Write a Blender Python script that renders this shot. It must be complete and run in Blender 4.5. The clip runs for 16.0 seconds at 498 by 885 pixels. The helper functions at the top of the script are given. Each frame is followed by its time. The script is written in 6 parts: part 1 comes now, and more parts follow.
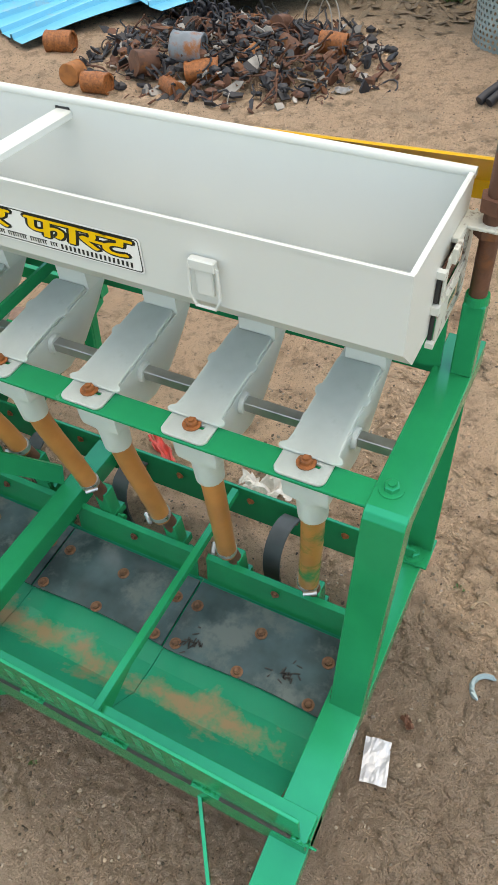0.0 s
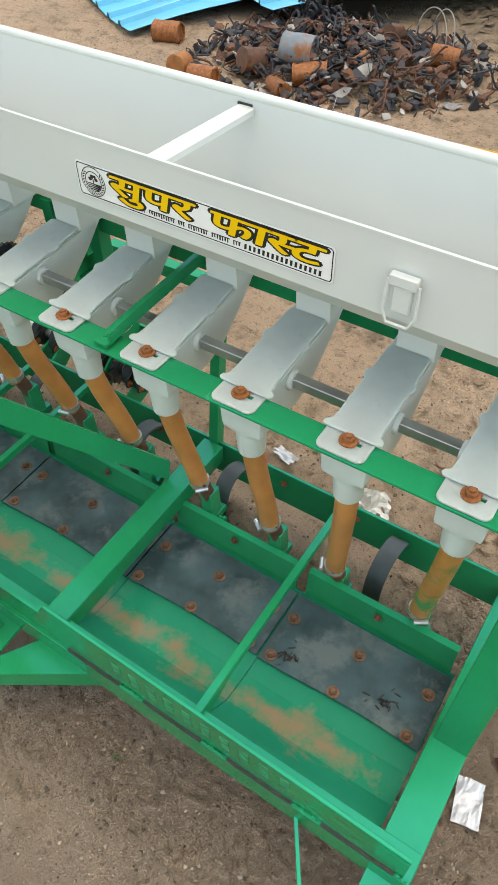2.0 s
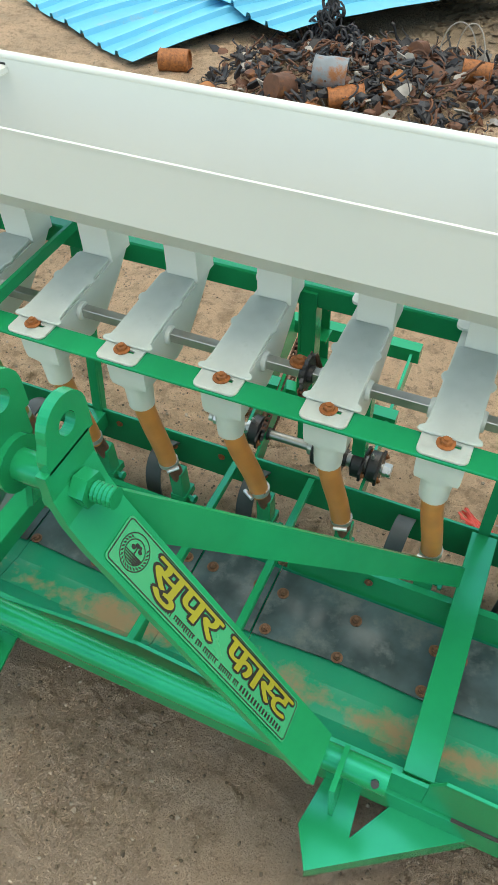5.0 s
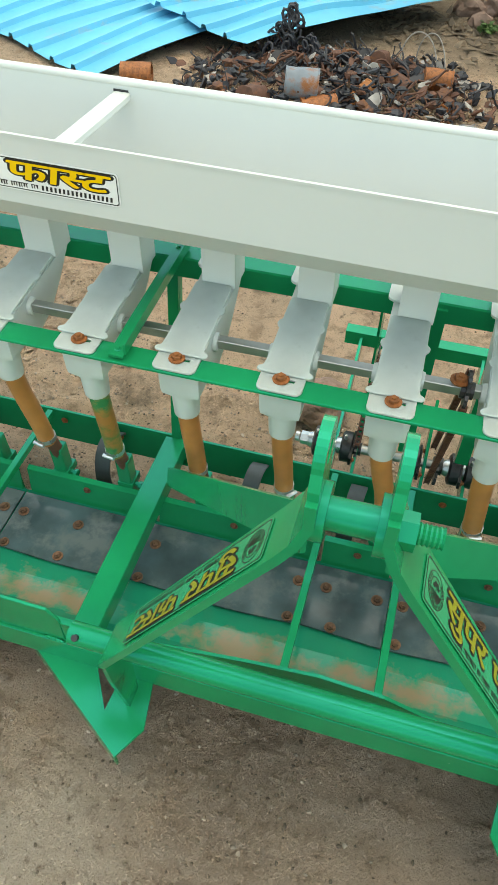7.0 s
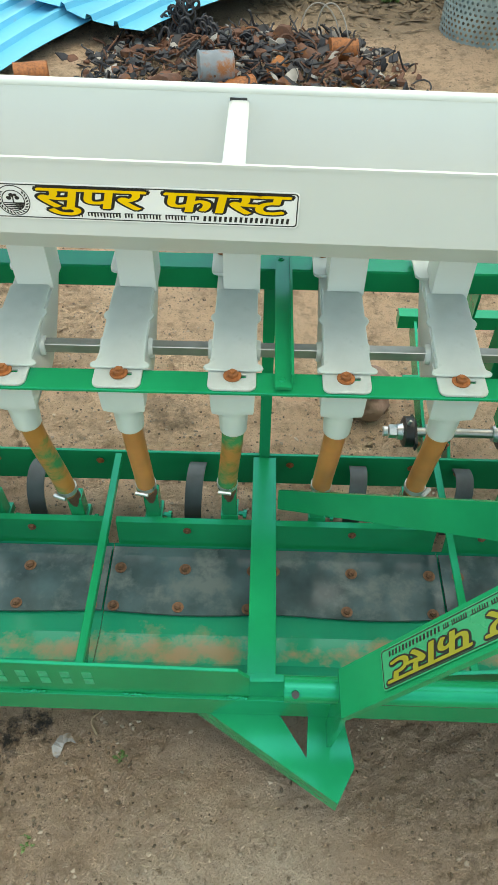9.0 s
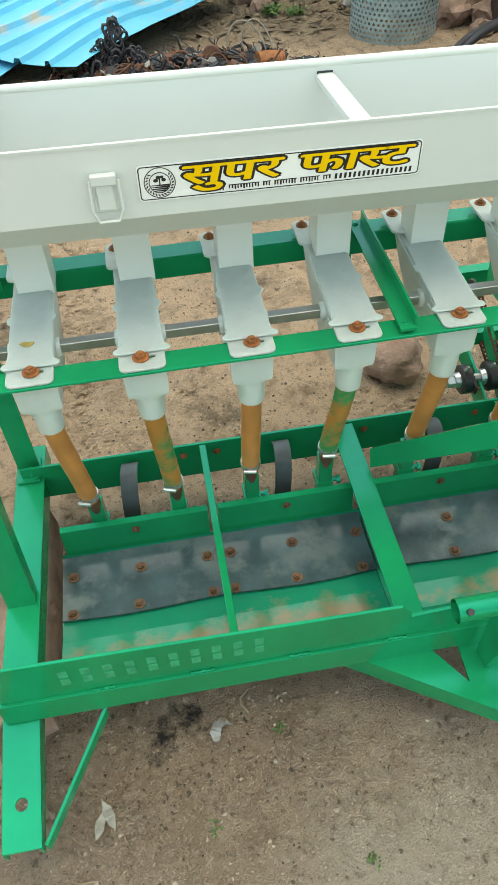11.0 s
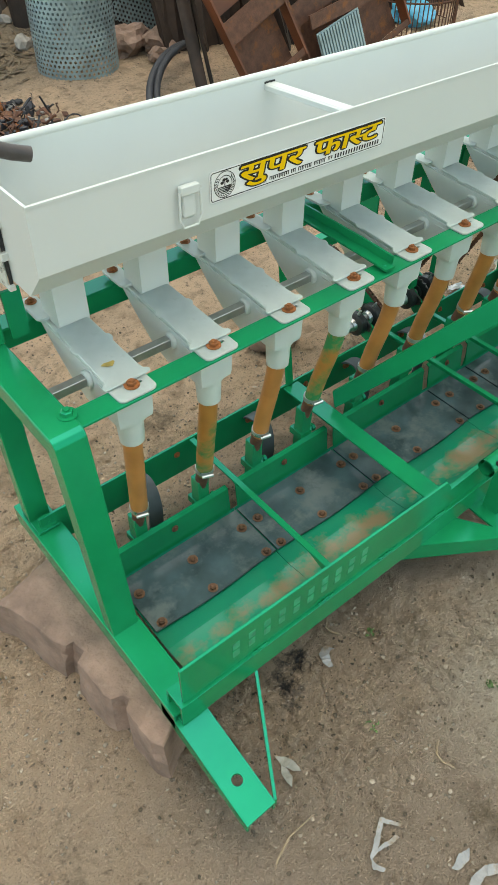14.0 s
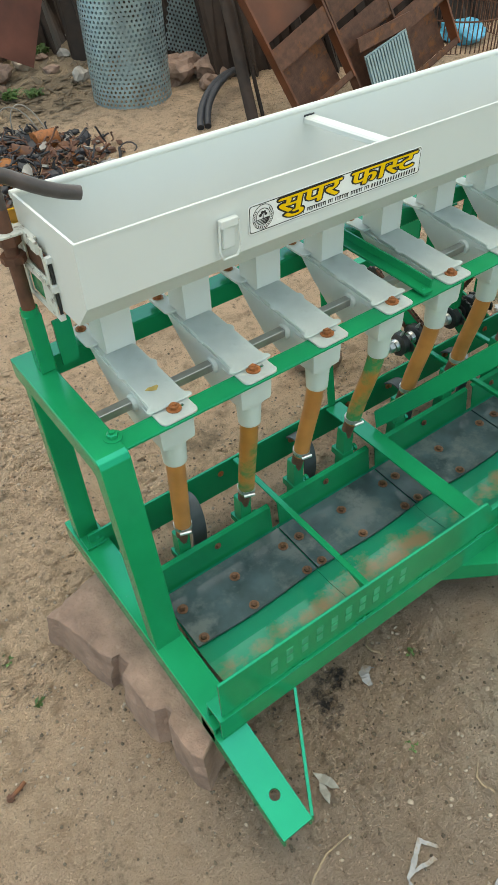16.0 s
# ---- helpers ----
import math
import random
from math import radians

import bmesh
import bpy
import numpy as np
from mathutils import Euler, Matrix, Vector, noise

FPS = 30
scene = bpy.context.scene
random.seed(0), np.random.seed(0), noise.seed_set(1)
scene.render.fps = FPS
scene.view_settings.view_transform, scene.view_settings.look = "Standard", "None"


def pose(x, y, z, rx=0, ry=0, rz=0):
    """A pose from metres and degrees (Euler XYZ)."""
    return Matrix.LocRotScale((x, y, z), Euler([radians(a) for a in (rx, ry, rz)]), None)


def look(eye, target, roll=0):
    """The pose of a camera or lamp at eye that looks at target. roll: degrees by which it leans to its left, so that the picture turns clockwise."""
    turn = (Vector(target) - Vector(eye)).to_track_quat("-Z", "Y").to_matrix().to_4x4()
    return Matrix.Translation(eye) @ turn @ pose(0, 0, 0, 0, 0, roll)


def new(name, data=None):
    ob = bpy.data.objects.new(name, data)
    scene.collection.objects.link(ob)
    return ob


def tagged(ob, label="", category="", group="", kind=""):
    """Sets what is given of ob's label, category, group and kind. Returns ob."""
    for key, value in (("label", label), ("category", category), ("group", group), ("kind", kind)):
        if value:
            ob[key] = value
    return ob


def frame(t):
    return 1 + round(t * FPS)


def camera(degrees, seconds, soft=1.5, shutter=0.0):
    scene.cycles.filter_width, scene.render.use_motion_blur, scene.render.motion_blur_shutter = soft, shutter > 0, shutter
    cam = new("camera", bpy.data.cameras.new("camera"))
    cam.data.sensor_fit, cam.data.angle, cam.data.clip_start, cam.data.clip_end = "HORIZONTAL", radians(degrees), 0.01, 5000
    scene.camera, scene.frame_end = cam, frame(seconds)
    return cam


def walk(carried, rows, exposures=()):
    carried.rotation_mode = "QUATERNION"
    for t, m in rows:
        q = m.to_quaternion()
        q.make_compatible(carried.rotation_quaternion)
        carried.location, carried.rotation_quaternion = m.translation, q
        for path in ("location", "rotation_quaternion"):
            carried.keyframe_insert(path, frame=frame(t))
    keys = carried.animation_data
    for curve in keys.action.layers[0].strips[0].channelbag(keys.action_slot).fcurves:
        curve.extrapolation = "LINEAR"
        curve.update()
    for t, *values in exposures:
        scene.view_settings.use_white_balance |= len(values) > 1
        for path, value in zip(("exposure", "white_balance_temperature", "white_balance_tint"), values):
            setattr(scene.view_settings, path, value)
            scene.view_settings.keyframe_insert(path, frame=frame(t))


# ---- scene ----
cam = camera(38.7, 16.0)
PATH = [
    (0, (1.339, -0.559, 1.433), (0.64, 0.575, -0.059), -6.2),
    (0.5, (1.278, -0.605, 1.435), (0.578, 0.529, -0.056), -4.4),
    (1, (1.219, -0.656, 1.435), (0.523, 0.475, -0.06), -4.7),
    (1.5, (1.198, -0.646, 1.432), (0.464, 0.464, -0.06), -3.8),
    (2, (1.17, -0.62, 1.434), (0.397, 0.473, -0.051), -2.5),
    (2.5, (1.048, -0.653, 1.434), (0.273, 0.452, -0.042), -2.3),
    (3, (0.89, -0.729, 1.448), (0.226, 0.447, -0.027), -2.8),
    (3.5, (0.81, -0.77, 1.447), (0.193, 0.441, -0.019), -1.1),
    (4, (0.721, -0.773, 1.446), (0.042, 0.435, 0.003), -1.7),
    (4.5, (0.553, -0.735, 1.437), (-0.131, 0.438, -0.032), -3.9),
    (4.7, (0.487, -0.721, 1.445), (-0.163, 0.46, -0.032), -3.5),
    (6.8, (0.037, -0.843, 1.488), (-0.324, 0.452, 0.007), 0.8),
    (7, (-0.001, -0.835, 1.48), (-0.363, 0.461, 0.0), 0.7),
    (7.5, (-0.123, -0.797, 1.47), (-0.446, 0.523, 0.002), -2.2),
    (8, (-0.223, -0.762, 1.463), (-0.416, 0.547, -0.037), 0.4),
    (8.5, (-0.342, -0.771, 1.457), (-0.477, 0.537, -0.05), -0.3),
    (9, (-0.499, -0.808, 1.468), (-0.52, 0.503, -0.042), 0.8),
    (9.5, (-0.6, -0.814, 1.452), (-0.567, 0.507, -0.049), 3.2),
    (9.7, (-0.598, -0.852, 1.435), (-0.631, 0.5, -0.039), 1.9),
    (11.8, (-1.056, -0.93, 1.44), (-0.561, 0.353, -0.012), -5.0),
    (12, (-1.09, -0.945, 1.445), (-0.513, 0.317, 0.005), -4.3),
    (12.5, (-1.191, -0.993, 1.473), (-0.605, 0.241, 0.012), -3.6),
    (13, (-1.356, -0.954, 1.489), (-0.631, 0.241, 0.059), -3.8),
    (13.5, (-1.479, -0.875, 1.481), (-0.641, 0.265, 0.068), -1.9),
    (14, (-1.515, -0.841, 1.486), (-0.611, 0.246, 0.07), 0.5),
    (14.5, (-1.535, -0.838, 1.493), (-0.576, 0.211, 0.085), 1.2),
    (15, (-1.541, -0.853, 1.512), (-0.625, 0.275, 0.137), -0.4),
    (15.5, (-1.524, -0.864, 1.519), (-0.692, 0.318, 0.137), -2.6),
    (16, (-1.508, -0.873, 1.522), (-0.701, 0.327, 0.14), -3.4),
]
walk(cam, [(t, look(eye, target, roll)) for t, eye, target, roll in PATH],
     exposures=[(0.0, 1.53, 9000, 5), (2.5, 1.58, 9100, 4), (4.5, 1.66, 9300, -1), (9.5, 1.66, 9300, -5), (12.0, 1.67, 9200, -6), (13.0, 1.48, 9000, -5), (16.0, 1.45, 9000, -3)])

# ---- light ----
world = bpy.data.worlds.new("sky")
scene.world = world
world.use_nodes = True
wn = world.node_tree.nodes
sky = wn.new("ShaderNodeTexSky")
sky.sky_type = "NISHITA"
sky.sun_disc = False
SUN_EL, SUN_AZ = 84.0, 60.0
sky.sun_elevation, sky.sun_rotation = radians(SUN_EL), radians(SUN_AZ)
sky.dust_density = 1.2
wn["Background"].inputs["Strength"].default_value = 0.15
world.node_tree.links.new(sky.outputs[0], wn["Background"].inputs["Color"])
sun = new("sun", bpy.data.lights.new("sun", "SUN"))
sun.data.energy, sun.data.angle, sun.data.color = 0.62, radians(104), (1.0, 0.97, 0.93)
az, el = radians(SUN_AZ), radians(SUN_EL)
sun.matrix_world = look((math.sin(az) * math.cos(el) * 20, math.cos(az) * math.cos(el) * 20, math.sin(el) * 20), (0, 0, 0))


# ---- materials ----
def mat(name, base, rough=0.5, metal=0.0, vary=0.1, scale=8.0, bump=0.0, bump_scale=60.0, stain=None, stain_at=0.6, stain_scale=5.0,
        rand=0.0, coat=0.0, sss=0.0, spec=0.5, tint=None, stain_rough=0.85):
    m = bpy.data.materials.new(name)
    m.use_nodes = True
    nt = m.node_tree
    n, l = nt.nodes, nt.links
    b = n["Principled BSDF"]
    b.inputs["Metallic"].default_value = metal
    b.inputs["Specular IOR Level"].default_value = spec
    if tint:
        b.inputs["Specular Tint"].default_value = (*tint, 1)
    b.inputs["Coat Weight"].default_value = coat
    b.inputs["Coat Roughness"].default_value = 0.15
    if sss:
        b.inputs["Subsurface Weight"].default_value = sss
        b.inputs["Subsurface Radius"].default_value = (0.03, 0.03, 0.03)
        b.inputs["Subsurface Scale"].default_value = 1.0
    tc = n.new("ShaderNodeTexCoord")
    big = n.new("ShaderNodeTexNoise")
    big.inputs["Scale"].default_value, big.inputs["Detail"].default_value = scale, 6
    l.new(tc.outputs["Object"], big.inputs["Vector"])
    mr = n.new("ShaderNodeMapRange")
    mr.inputs["From Min"].default_value, mr.inputs["From Max"].default_value = 0.3, 0.7
    mr.inputs["To Min"].default_value, mr.inputs["To Max"].default_value = 1 - vary, 1 + vary
    l.new(big.outputs["Fac"], mr.inputs["Value"])
    hs = n.new("ShaderNodeHueSaturation")
    hs.inputs["Color"].default_value = (*base, 1)
    l.new(mr.outputs[0], hs.inputs["Value"])
    col = hs.outputs[0]
    if rand:
        oi = n.new("ShaderNodeObjectInfo")
        gi = n.new("ShaderNodeNewGeometry")
        ad = n.new("ShaderNodeMath")
        ad.operation = "ADD"
        l.new(oi.outputs["Random"], ad.inputs[0])
        l.new(gi.outputs["Random Per Island"], ad.inputs[1])
        m2 = n.new("ShaderNodeMapRange")
        m2.inputs["From Max"].default_value = 2.0
        m2.inputs["To Min"].default_value, m2.inputs["To Max"].default_value = 1 - rand, 1 + rand
        l.new(ad.outputs[0], m2.inputs["Value"])
        h2 = n.new("ShaderNodeHueSaturation")
        l.new(col, h2.inputs["Color"])
        l.new(m2.outputs[0], h2.inputs["Value"])
        col = h2.outputs[0]
    rsock = None
    if stain:
        sn = n.new("ShaderNodeTexNoise")
        sn.inputs["Scale"].default_value, sn.inputs["Detail"].default_value, sn.inputs["Roughness"].default_value = stain_scale, 9, 0.65
        l.new(tc.outputs["Object"], sn.inputs["Vector"])
        cr = n.new("ShaderNodeMapRange")
        cr.inputs["From Min"].default_value, cr.inputs["From Max"].default_value = stain_at, stain_at + 0.12
        l.new(sn.outputs["Fac"], cr.inputs["Value"])
        mx = n.new("ShaderNodeMix")
        mx.data_type = "RGBA"
        l.new(cr.outputs[0], mx.inputs["Factor"])
        l.new(col, mx.inputs["A"])
        mx.inputs["B"].default_value = (*stain, 1)
        col = mx.outputs["Result"]
        rr = n.new("ShaderNodeMapRange")
        rr.inputs["To Min"].default_value, rr.inputs["To Max"].default_value = rough, stain_rough
        l.new(cr.outputs[0], rr.inputs["Value"])
        rsock = rr.outputs[0]
    l.new(col, b.inputs["Base Color"])
    if rsock:
        l.new(rsock, b.inputs["Roughness"])
    else:
        rn = n.new("ShaderNodeMapRange")
        rn.inputs["To Min"].default_value, rn.inputs["To Max"].default_value = max(0.05, rough - 0.12), min(1, rough + 0.12)
        l.new(big.outputs["Fac"], rn.inputs["Value"])
        l.new(rn.outputs[0], b.inputs["Roughness"])
    if bump:
        bn = n.new("ShaderNodeTexNoise")
        bn.inputs["Scale"].default_value, bn.inputs["Detail"].default_value = bump_scale, 8
        l.new(tc.outputs["Object"], bn.inputs["Vector"])
        bp = n.new("ShaderNodeBump")
        bp.inputs["Strength"].default_value, bp.inputs["Distance"].default_value = bump, 0.01
        l.new(bn.outputs["Fac"], bp.inputs["Height"])
        l.new(bp.outputs[0], b.inputs["Normal"])
    return m


GREEN = mat("green_paint", (0.0002, 0.250, 0.090), 0.20, vary=0.14, scale=6, bump=0.06, bump_scale=14, stain=(0.07, 0.20, 0.08), stain_at=0.69, stain_scale=13, spec=0.85, tint=(0.07, 0.62, 0.86), stain_rough=0.6)
PAN = mat("dusty_green_paint", (0.002, 0.222, 0.126), 0.11, vary=0.15, scale=4, bump=0.02, bump_scale=9, spec=0.6, tint=(0.7, 1.0, 0.95))
WHITE = mat("white_paint", (0.60, 0.62, 0.595), 0.42, vary=0.02, scale=3)
PLASTIC = mat("milky_plastic", (0.56, 0.605, 0.575), 0.42, vary=0.06, scale=14, bump=0.05, bump_scale=60, sss=0.6)
COVER = mat("frosted_cover", (0.45, 0.51, 0.485), 0.60, vary=0.06, scale=22, bump=0.04, bump_scale=40, sss=0.8, spec=0.15, stain=(0.40, 0.45, 0.42), stain_at=0.56, stain_scale=20)
TUBE = mat("amber_tube", (0.48, 0.190, 0.055), 0.36, vary=0.18, scale=16)
RUST = mat("rust", (0.27, 0.088, 0.024), 0.62, vary=0.4, scale=70, bump=0.25, bump_scale=180, rand=0.3, stain=(0.11, 0.045, 0.022), stain_at=0.56, stain_scale=90)
RUST_DULL = mat("dull_rust", (0.135, 0.066, 0.036), 0.7, vary=0.4, scale=70, bump=0.25, bump_scale=180, rand=0.45, stain=(0.22, 0.10, 0.04), stain_at=0.58, stain_scale=70)
RUST_DARK = mat("dark_rust", (0.11, 0.045, 0.026), 0.7, vary=0.3, scale=30, bump=0.2, bump_scale=120, rand=0.3, stain=(0.2, 0.075, 0.025), stain_at=0.55, stain_scale=12)
STEEL = mat("steel", (0.42, 0.42, 0.40), 0.35, metal=0.9, vary=0.15, scale=30)
ZINC = mat("zinc", (0.60, 0.62, 0.63), 0.3, metal=0.85, vary=0.15, scale=40)
BLACK = mat("black_grease", (0.02, 0.02, 0.022), 0.4, vary=0.3, scale=40, bump=0.2, bump_scale=90)
RUBBER = mat("grey_rubber", (0.052, 0.088, 0.098), 0.13, vary=0.4, scale=11, bump=0.02, bump_scale=12, stain=(0.105, 0.138, 0.140), stain_at=0.50, stain_scale=9, stain_rough=0.27, spec=0.5)
STRAP = mat("black_rubber", (0.068, 0.080, 0.085), 0.6, vary=0.25, scale=20)
YELLOW = mat("yellow_paint", (0.80, 0.42, 0.012), 0.35, vary=0.06, scale=6)
STICKER = mat("sticker_white", (0.80, 0.80, 0.78), 0.3, vary=0.02)
STICKER_CLEAR = mat("sticker_green", (0.022, 0.295, 0.135), 0.25, vary=0.05)
INK = mat("ink", (0.012, 0.012, 0.012), 0.4, vary=0.05)
YELLOW_SPOT = mat("yellow_smear", (0.42, 0.30, 0.08), 0.5, vary=0.3, scale=80)
INK_DULL = mat("ink_dull", (0.27, 0.26, 0.025), 0.35, vary=0.08)
INKY = mat("ink_yellow", (0.86, 0.52, 0.01), 0.35, vary=0.05)
BLUE = mat("blue_sheet", (0.075, 0.405, 0.605), 0.38, vary=0.10, scale=3, bump=0.05, bump_scale=12, stain=(0.46, 0.34, 0.22), stain_at=0.565, stain_scale=1.6)
STONE = mat("sandstone", (0.255, 0.165, 0.128), 0.9, vary=0.3, scale=16, bump=0.6, bump_scale=90, stain=(0.29, 0.20, 0.155), stain_at=0.58, stain_scale=30)
PAPER = mat("paper", (0.28, 0.275, 0.275), 0.7, vary=0.2, scale=60, stain=(0.22, 0.17, 0.125), stain_at=0.50, stain_scale=30)
WOOD = mat("rusty_panel", (0.140, 0.040, 0.016), 0.45, vary=0.45, scale=4, bump=0.1, bump_scale=40, rand=0.25)
GALV = mat("galvanised", (0.28, 0.37, 0.395), 0.42, metal=0.45, vary=0.3, scale=7)
LEAF = mat("leaf", (0.07, 0.13, 0.035), 0.6, vary=0.3, scale=20, rand=0.3)
SCRAP = mat("scrap_grey", (0.26, 0.24, 0.22), 0.7, vary=0.4, scale=15, rand=0.5, bump=0.2, bump_scale=60)
SCRAP_BLACK = mat("scrap_black", (0.022, 0.022, 0.028), 0.55, vary=0.4, scale=15, rand=0.4, bump=0.2, bump_scale=60)
SCRAP_DARK = mat("old_scrap", (0.032, 0.019, 0.014), 0.8, vary=0.5, scale=9, bump=0.3, bump_scale=40, rand=0.5)
LITTER = mat("leaf_litter", (0.12, 0.088, 0.058), 0.8, vary=0.4, scale=20, rand=0.6)
STENCIL = mat("stencil", (0.022, 0.315, 0.150), 0.5, vary=0.35, scale=60)
STENCIL_DULL = mat("worn_stencil", (0.012, 0.235, 0.11), 0.5, vary=0.35, scale=60)
CHIPPED = mat("chipped_white", (0.55, 0.56, 0.51), 0.45, vary=0.08, scale=20, bump=0.2, bump_scale=60, stain=(0.10, 0.06, 0.04), stain_at=0.535, stain_scale=45)
HANDLE = mat("worn_handle", (0.055, 0.040, 0.036), 0.38, vary=0.4, scale=20, bump=0.1, bump_scale=80, stain=(0.17, 0.07, 0.03), stain_at=0.58, stain_scale=18)
DARK_RED = mat("old_red_paint", (0.150, 0.052, 0.036), 0.7, vary=0.3, scale=5, bump=0.2, bump_scale=40)
GRIT = mat("grit", (0.125, 0.094, 0.067), 0.9, vary=0.3, scale=30, rand=0.7)
PEBBLE = mat("pebble", (0.34, 0.275, 0.215), 0.8, vary=0.3, scale=30, rand=0.65)
TUBE_SMEARED = mat("smeared_tube", (0.42, 0.175, 0.04), 0.38, vary=0.15, scale=16, stain=(0.02, 0.22, 0.07), stain_at=0.47, stain_scale=9)


def ground_material():
    m = bpy.data.materials.new("sandy_soil")
    m.use_nodes = True
    nt = m.node_tree
    n, l = nt.nodes, nt.links
    b = n["Principled BSDF"]
    b.inputs["Roughness"].default_value = 0.92
    b.inputs["Specular IOR Level"].default_value = 0.2
    tc = n.new("ShaderNodeTexCoord")

    def noise_tex(scale, detail=8, rough=0.6):
        t = n.new("ShaderNodeTexNoise")
        t.inputs["Scale"].default_value, t.inputs["Detail"].default_value, t.inputs["Roughness"].default_value = scale, detail, rough
        l.new(tc.outputs["Object"], t.inputs["Vector"])
        return t.outputs["Fac"]

    def ramp(sock, a, bb):
        r = n.new("ShaderNodeMapRange")
        r.inputs["From Min"].default_value, r.inputs["From Max"].default_value = a, bb
        l.new(sock, r.inputs["Value"])
        return r.outputs[0]

    def mix(f, a, bb):
        x = n.new("ShaderNodeMix")
        x.data_type = "RGBA"
        l.new(f, x.inputs["Factor"])
        for s, v in (("A", a), ("B", bb)):
            if isinstance(v, tuple):
                x.inputs[s].default_value = (*v, 1)
            else:
                l.new(v, x.inputs[s])
        return x.outputs["Result"]

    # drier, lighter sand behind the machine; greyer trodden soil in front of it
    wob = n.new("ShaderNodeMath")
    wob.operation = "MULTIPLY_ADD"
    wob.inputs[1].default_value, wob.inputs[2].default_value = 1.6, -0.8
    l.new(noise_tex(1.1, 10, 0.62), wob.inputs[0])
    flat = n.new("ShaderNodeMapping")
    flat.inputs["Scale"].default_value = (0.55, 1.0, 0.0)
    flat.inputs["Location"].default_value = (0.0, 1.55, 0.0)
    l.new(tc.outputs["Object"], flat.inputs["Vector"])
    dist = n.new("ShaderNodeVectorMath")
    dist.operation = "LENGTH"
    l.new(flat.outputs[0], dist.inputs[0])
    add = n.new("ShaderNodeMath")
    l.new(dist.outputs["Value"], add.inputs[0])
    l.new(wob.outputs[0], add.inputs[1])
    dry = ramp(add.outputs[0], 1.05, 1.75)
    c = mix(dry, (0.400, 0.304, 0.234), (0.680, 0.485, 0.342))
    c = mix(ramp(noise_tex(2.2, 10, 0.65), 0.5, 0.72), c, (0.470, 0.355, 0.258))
    # loose crumbly sand behind, darker in its hollows of old tracks
    crumb = n.new("ShaderNodeMath")
    crumb.operation = "MULTIPLY"
    l.new(ramp(noise_tex(11, 9, 0.72), 0.50, 0.62), crumb.inputs[0])
    l.new(dry, crumb.inputs[1])
    c = mix(crumb.outputs[0], c, (0.430, 0.300, 0.205))
    # a patch of pale dust in front of the machine
    wet = n.new("ShaderNodeVectorMath")
    wet.operation = "DISTANCE"
    wet.inputs[1].default_value = (-0.52, -0.66, 0)
    l.new(tc.outputs["Object"], wet.inputs[0])
    wa = n.new("ShaderNodeMath")
    wa.operation = "MULTIPLY_ADD"
    wa.inputs[1].default_value = 0.7
    l.new(noise_tex(5, 10, 0.7), wa.inputs[0])
    l.new(wet.outputs["Value"], wa.inputs[2])
    c = mix(ramp(wa.outputs[0], 0.68, 0.42), c, (0.520, 0.440, 0.355))
    # darker churned soil along the front beam, beside the end, and under leaf litter far behind
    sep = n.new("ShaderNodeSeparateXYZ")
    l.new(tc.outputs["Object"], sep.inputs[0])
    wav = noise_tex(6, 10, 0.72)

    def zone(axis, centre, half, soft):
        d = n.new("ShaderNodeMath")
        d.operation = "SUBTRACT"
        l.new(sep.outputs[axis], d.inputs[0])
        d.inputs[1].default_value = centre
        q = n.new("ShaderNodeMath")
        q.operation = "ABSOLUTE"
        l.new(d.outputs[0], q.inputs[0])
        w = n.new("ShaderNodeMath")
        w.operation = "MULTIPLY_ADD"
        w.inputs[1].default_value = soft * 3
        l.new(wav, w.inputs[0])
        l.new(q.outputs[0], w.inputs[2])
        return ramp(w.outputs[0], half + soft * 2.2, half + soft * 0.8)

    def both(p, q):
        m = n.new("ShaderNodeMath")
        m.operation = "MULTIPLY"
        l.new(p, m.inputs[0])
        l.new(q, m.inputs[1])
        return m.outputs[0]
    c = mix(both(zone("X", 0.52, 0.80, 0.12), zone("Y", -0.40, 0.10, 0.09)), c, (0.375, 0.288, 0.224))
    c = mix(both(zone("X", 1.35, 0.20, 0.10), zone("Y", -0.10, 0.32, 0.12)), c, (0.400, 0.300, 0.225))
    c = mix(zone("Y", 5.2, 1.70, 0.30), c, (0.345, 0.262, 0.185))
    # damp, darker patches of uneven outline
    c = mix(ramp(noise_tex(3.1, 12, 0.72), 0.58, 0.66), c, (0.225, 0.170, 0.120))
    c = mix(ramp(noise_tex(38, 9, 0.75), 0.55, 0.68), c, (0.200, 0.146, 0.106))
    c = mix(ramp(noise_tex(310, 4, 0.7), 0.57, 0.67), c, (0.20, 0.15, 0.11))
    c = mix(ramp(noise_tex(140, 4, 0.7), 0.63, 0.72), c, (0.70, 0.56, 0.43))
    # old oil spill beside the front beam
    for px, py, r0 in ((-0.985, -0.345, 0.035), (-0.93, -0.310, 0.020)):
        vd = n.new("ShaderNodeVectorMath")
        vd.operation = "DISTANCE"
        vd.inputs[1].default_value = (px, py, 0)
        l.new(tc.outputs["Object"], vd.inputs[0])
        wo = n.new("ShaderNodeMath")
        wo.operation = "MULTIPLY_ADD"
        wo.inputs[1].default_value = -0.22
        l.new(noise_tex(16, 10, 0.75), wo.inputs[0])
        l.new(vd.outputs["Value"], wo.inputs[2])
        c = mix(ramp(wo.outputs[0], r0 - 0.10, r0 - 0.13), c, (0.055, 0.050, 0.048))
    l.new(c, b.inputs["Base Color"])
    b1 = n.new("ShaderNodeBump")
    b1.inputs["Strength"].default_value, b1.inputs["Distance"].default_value = 1.0, 0.040
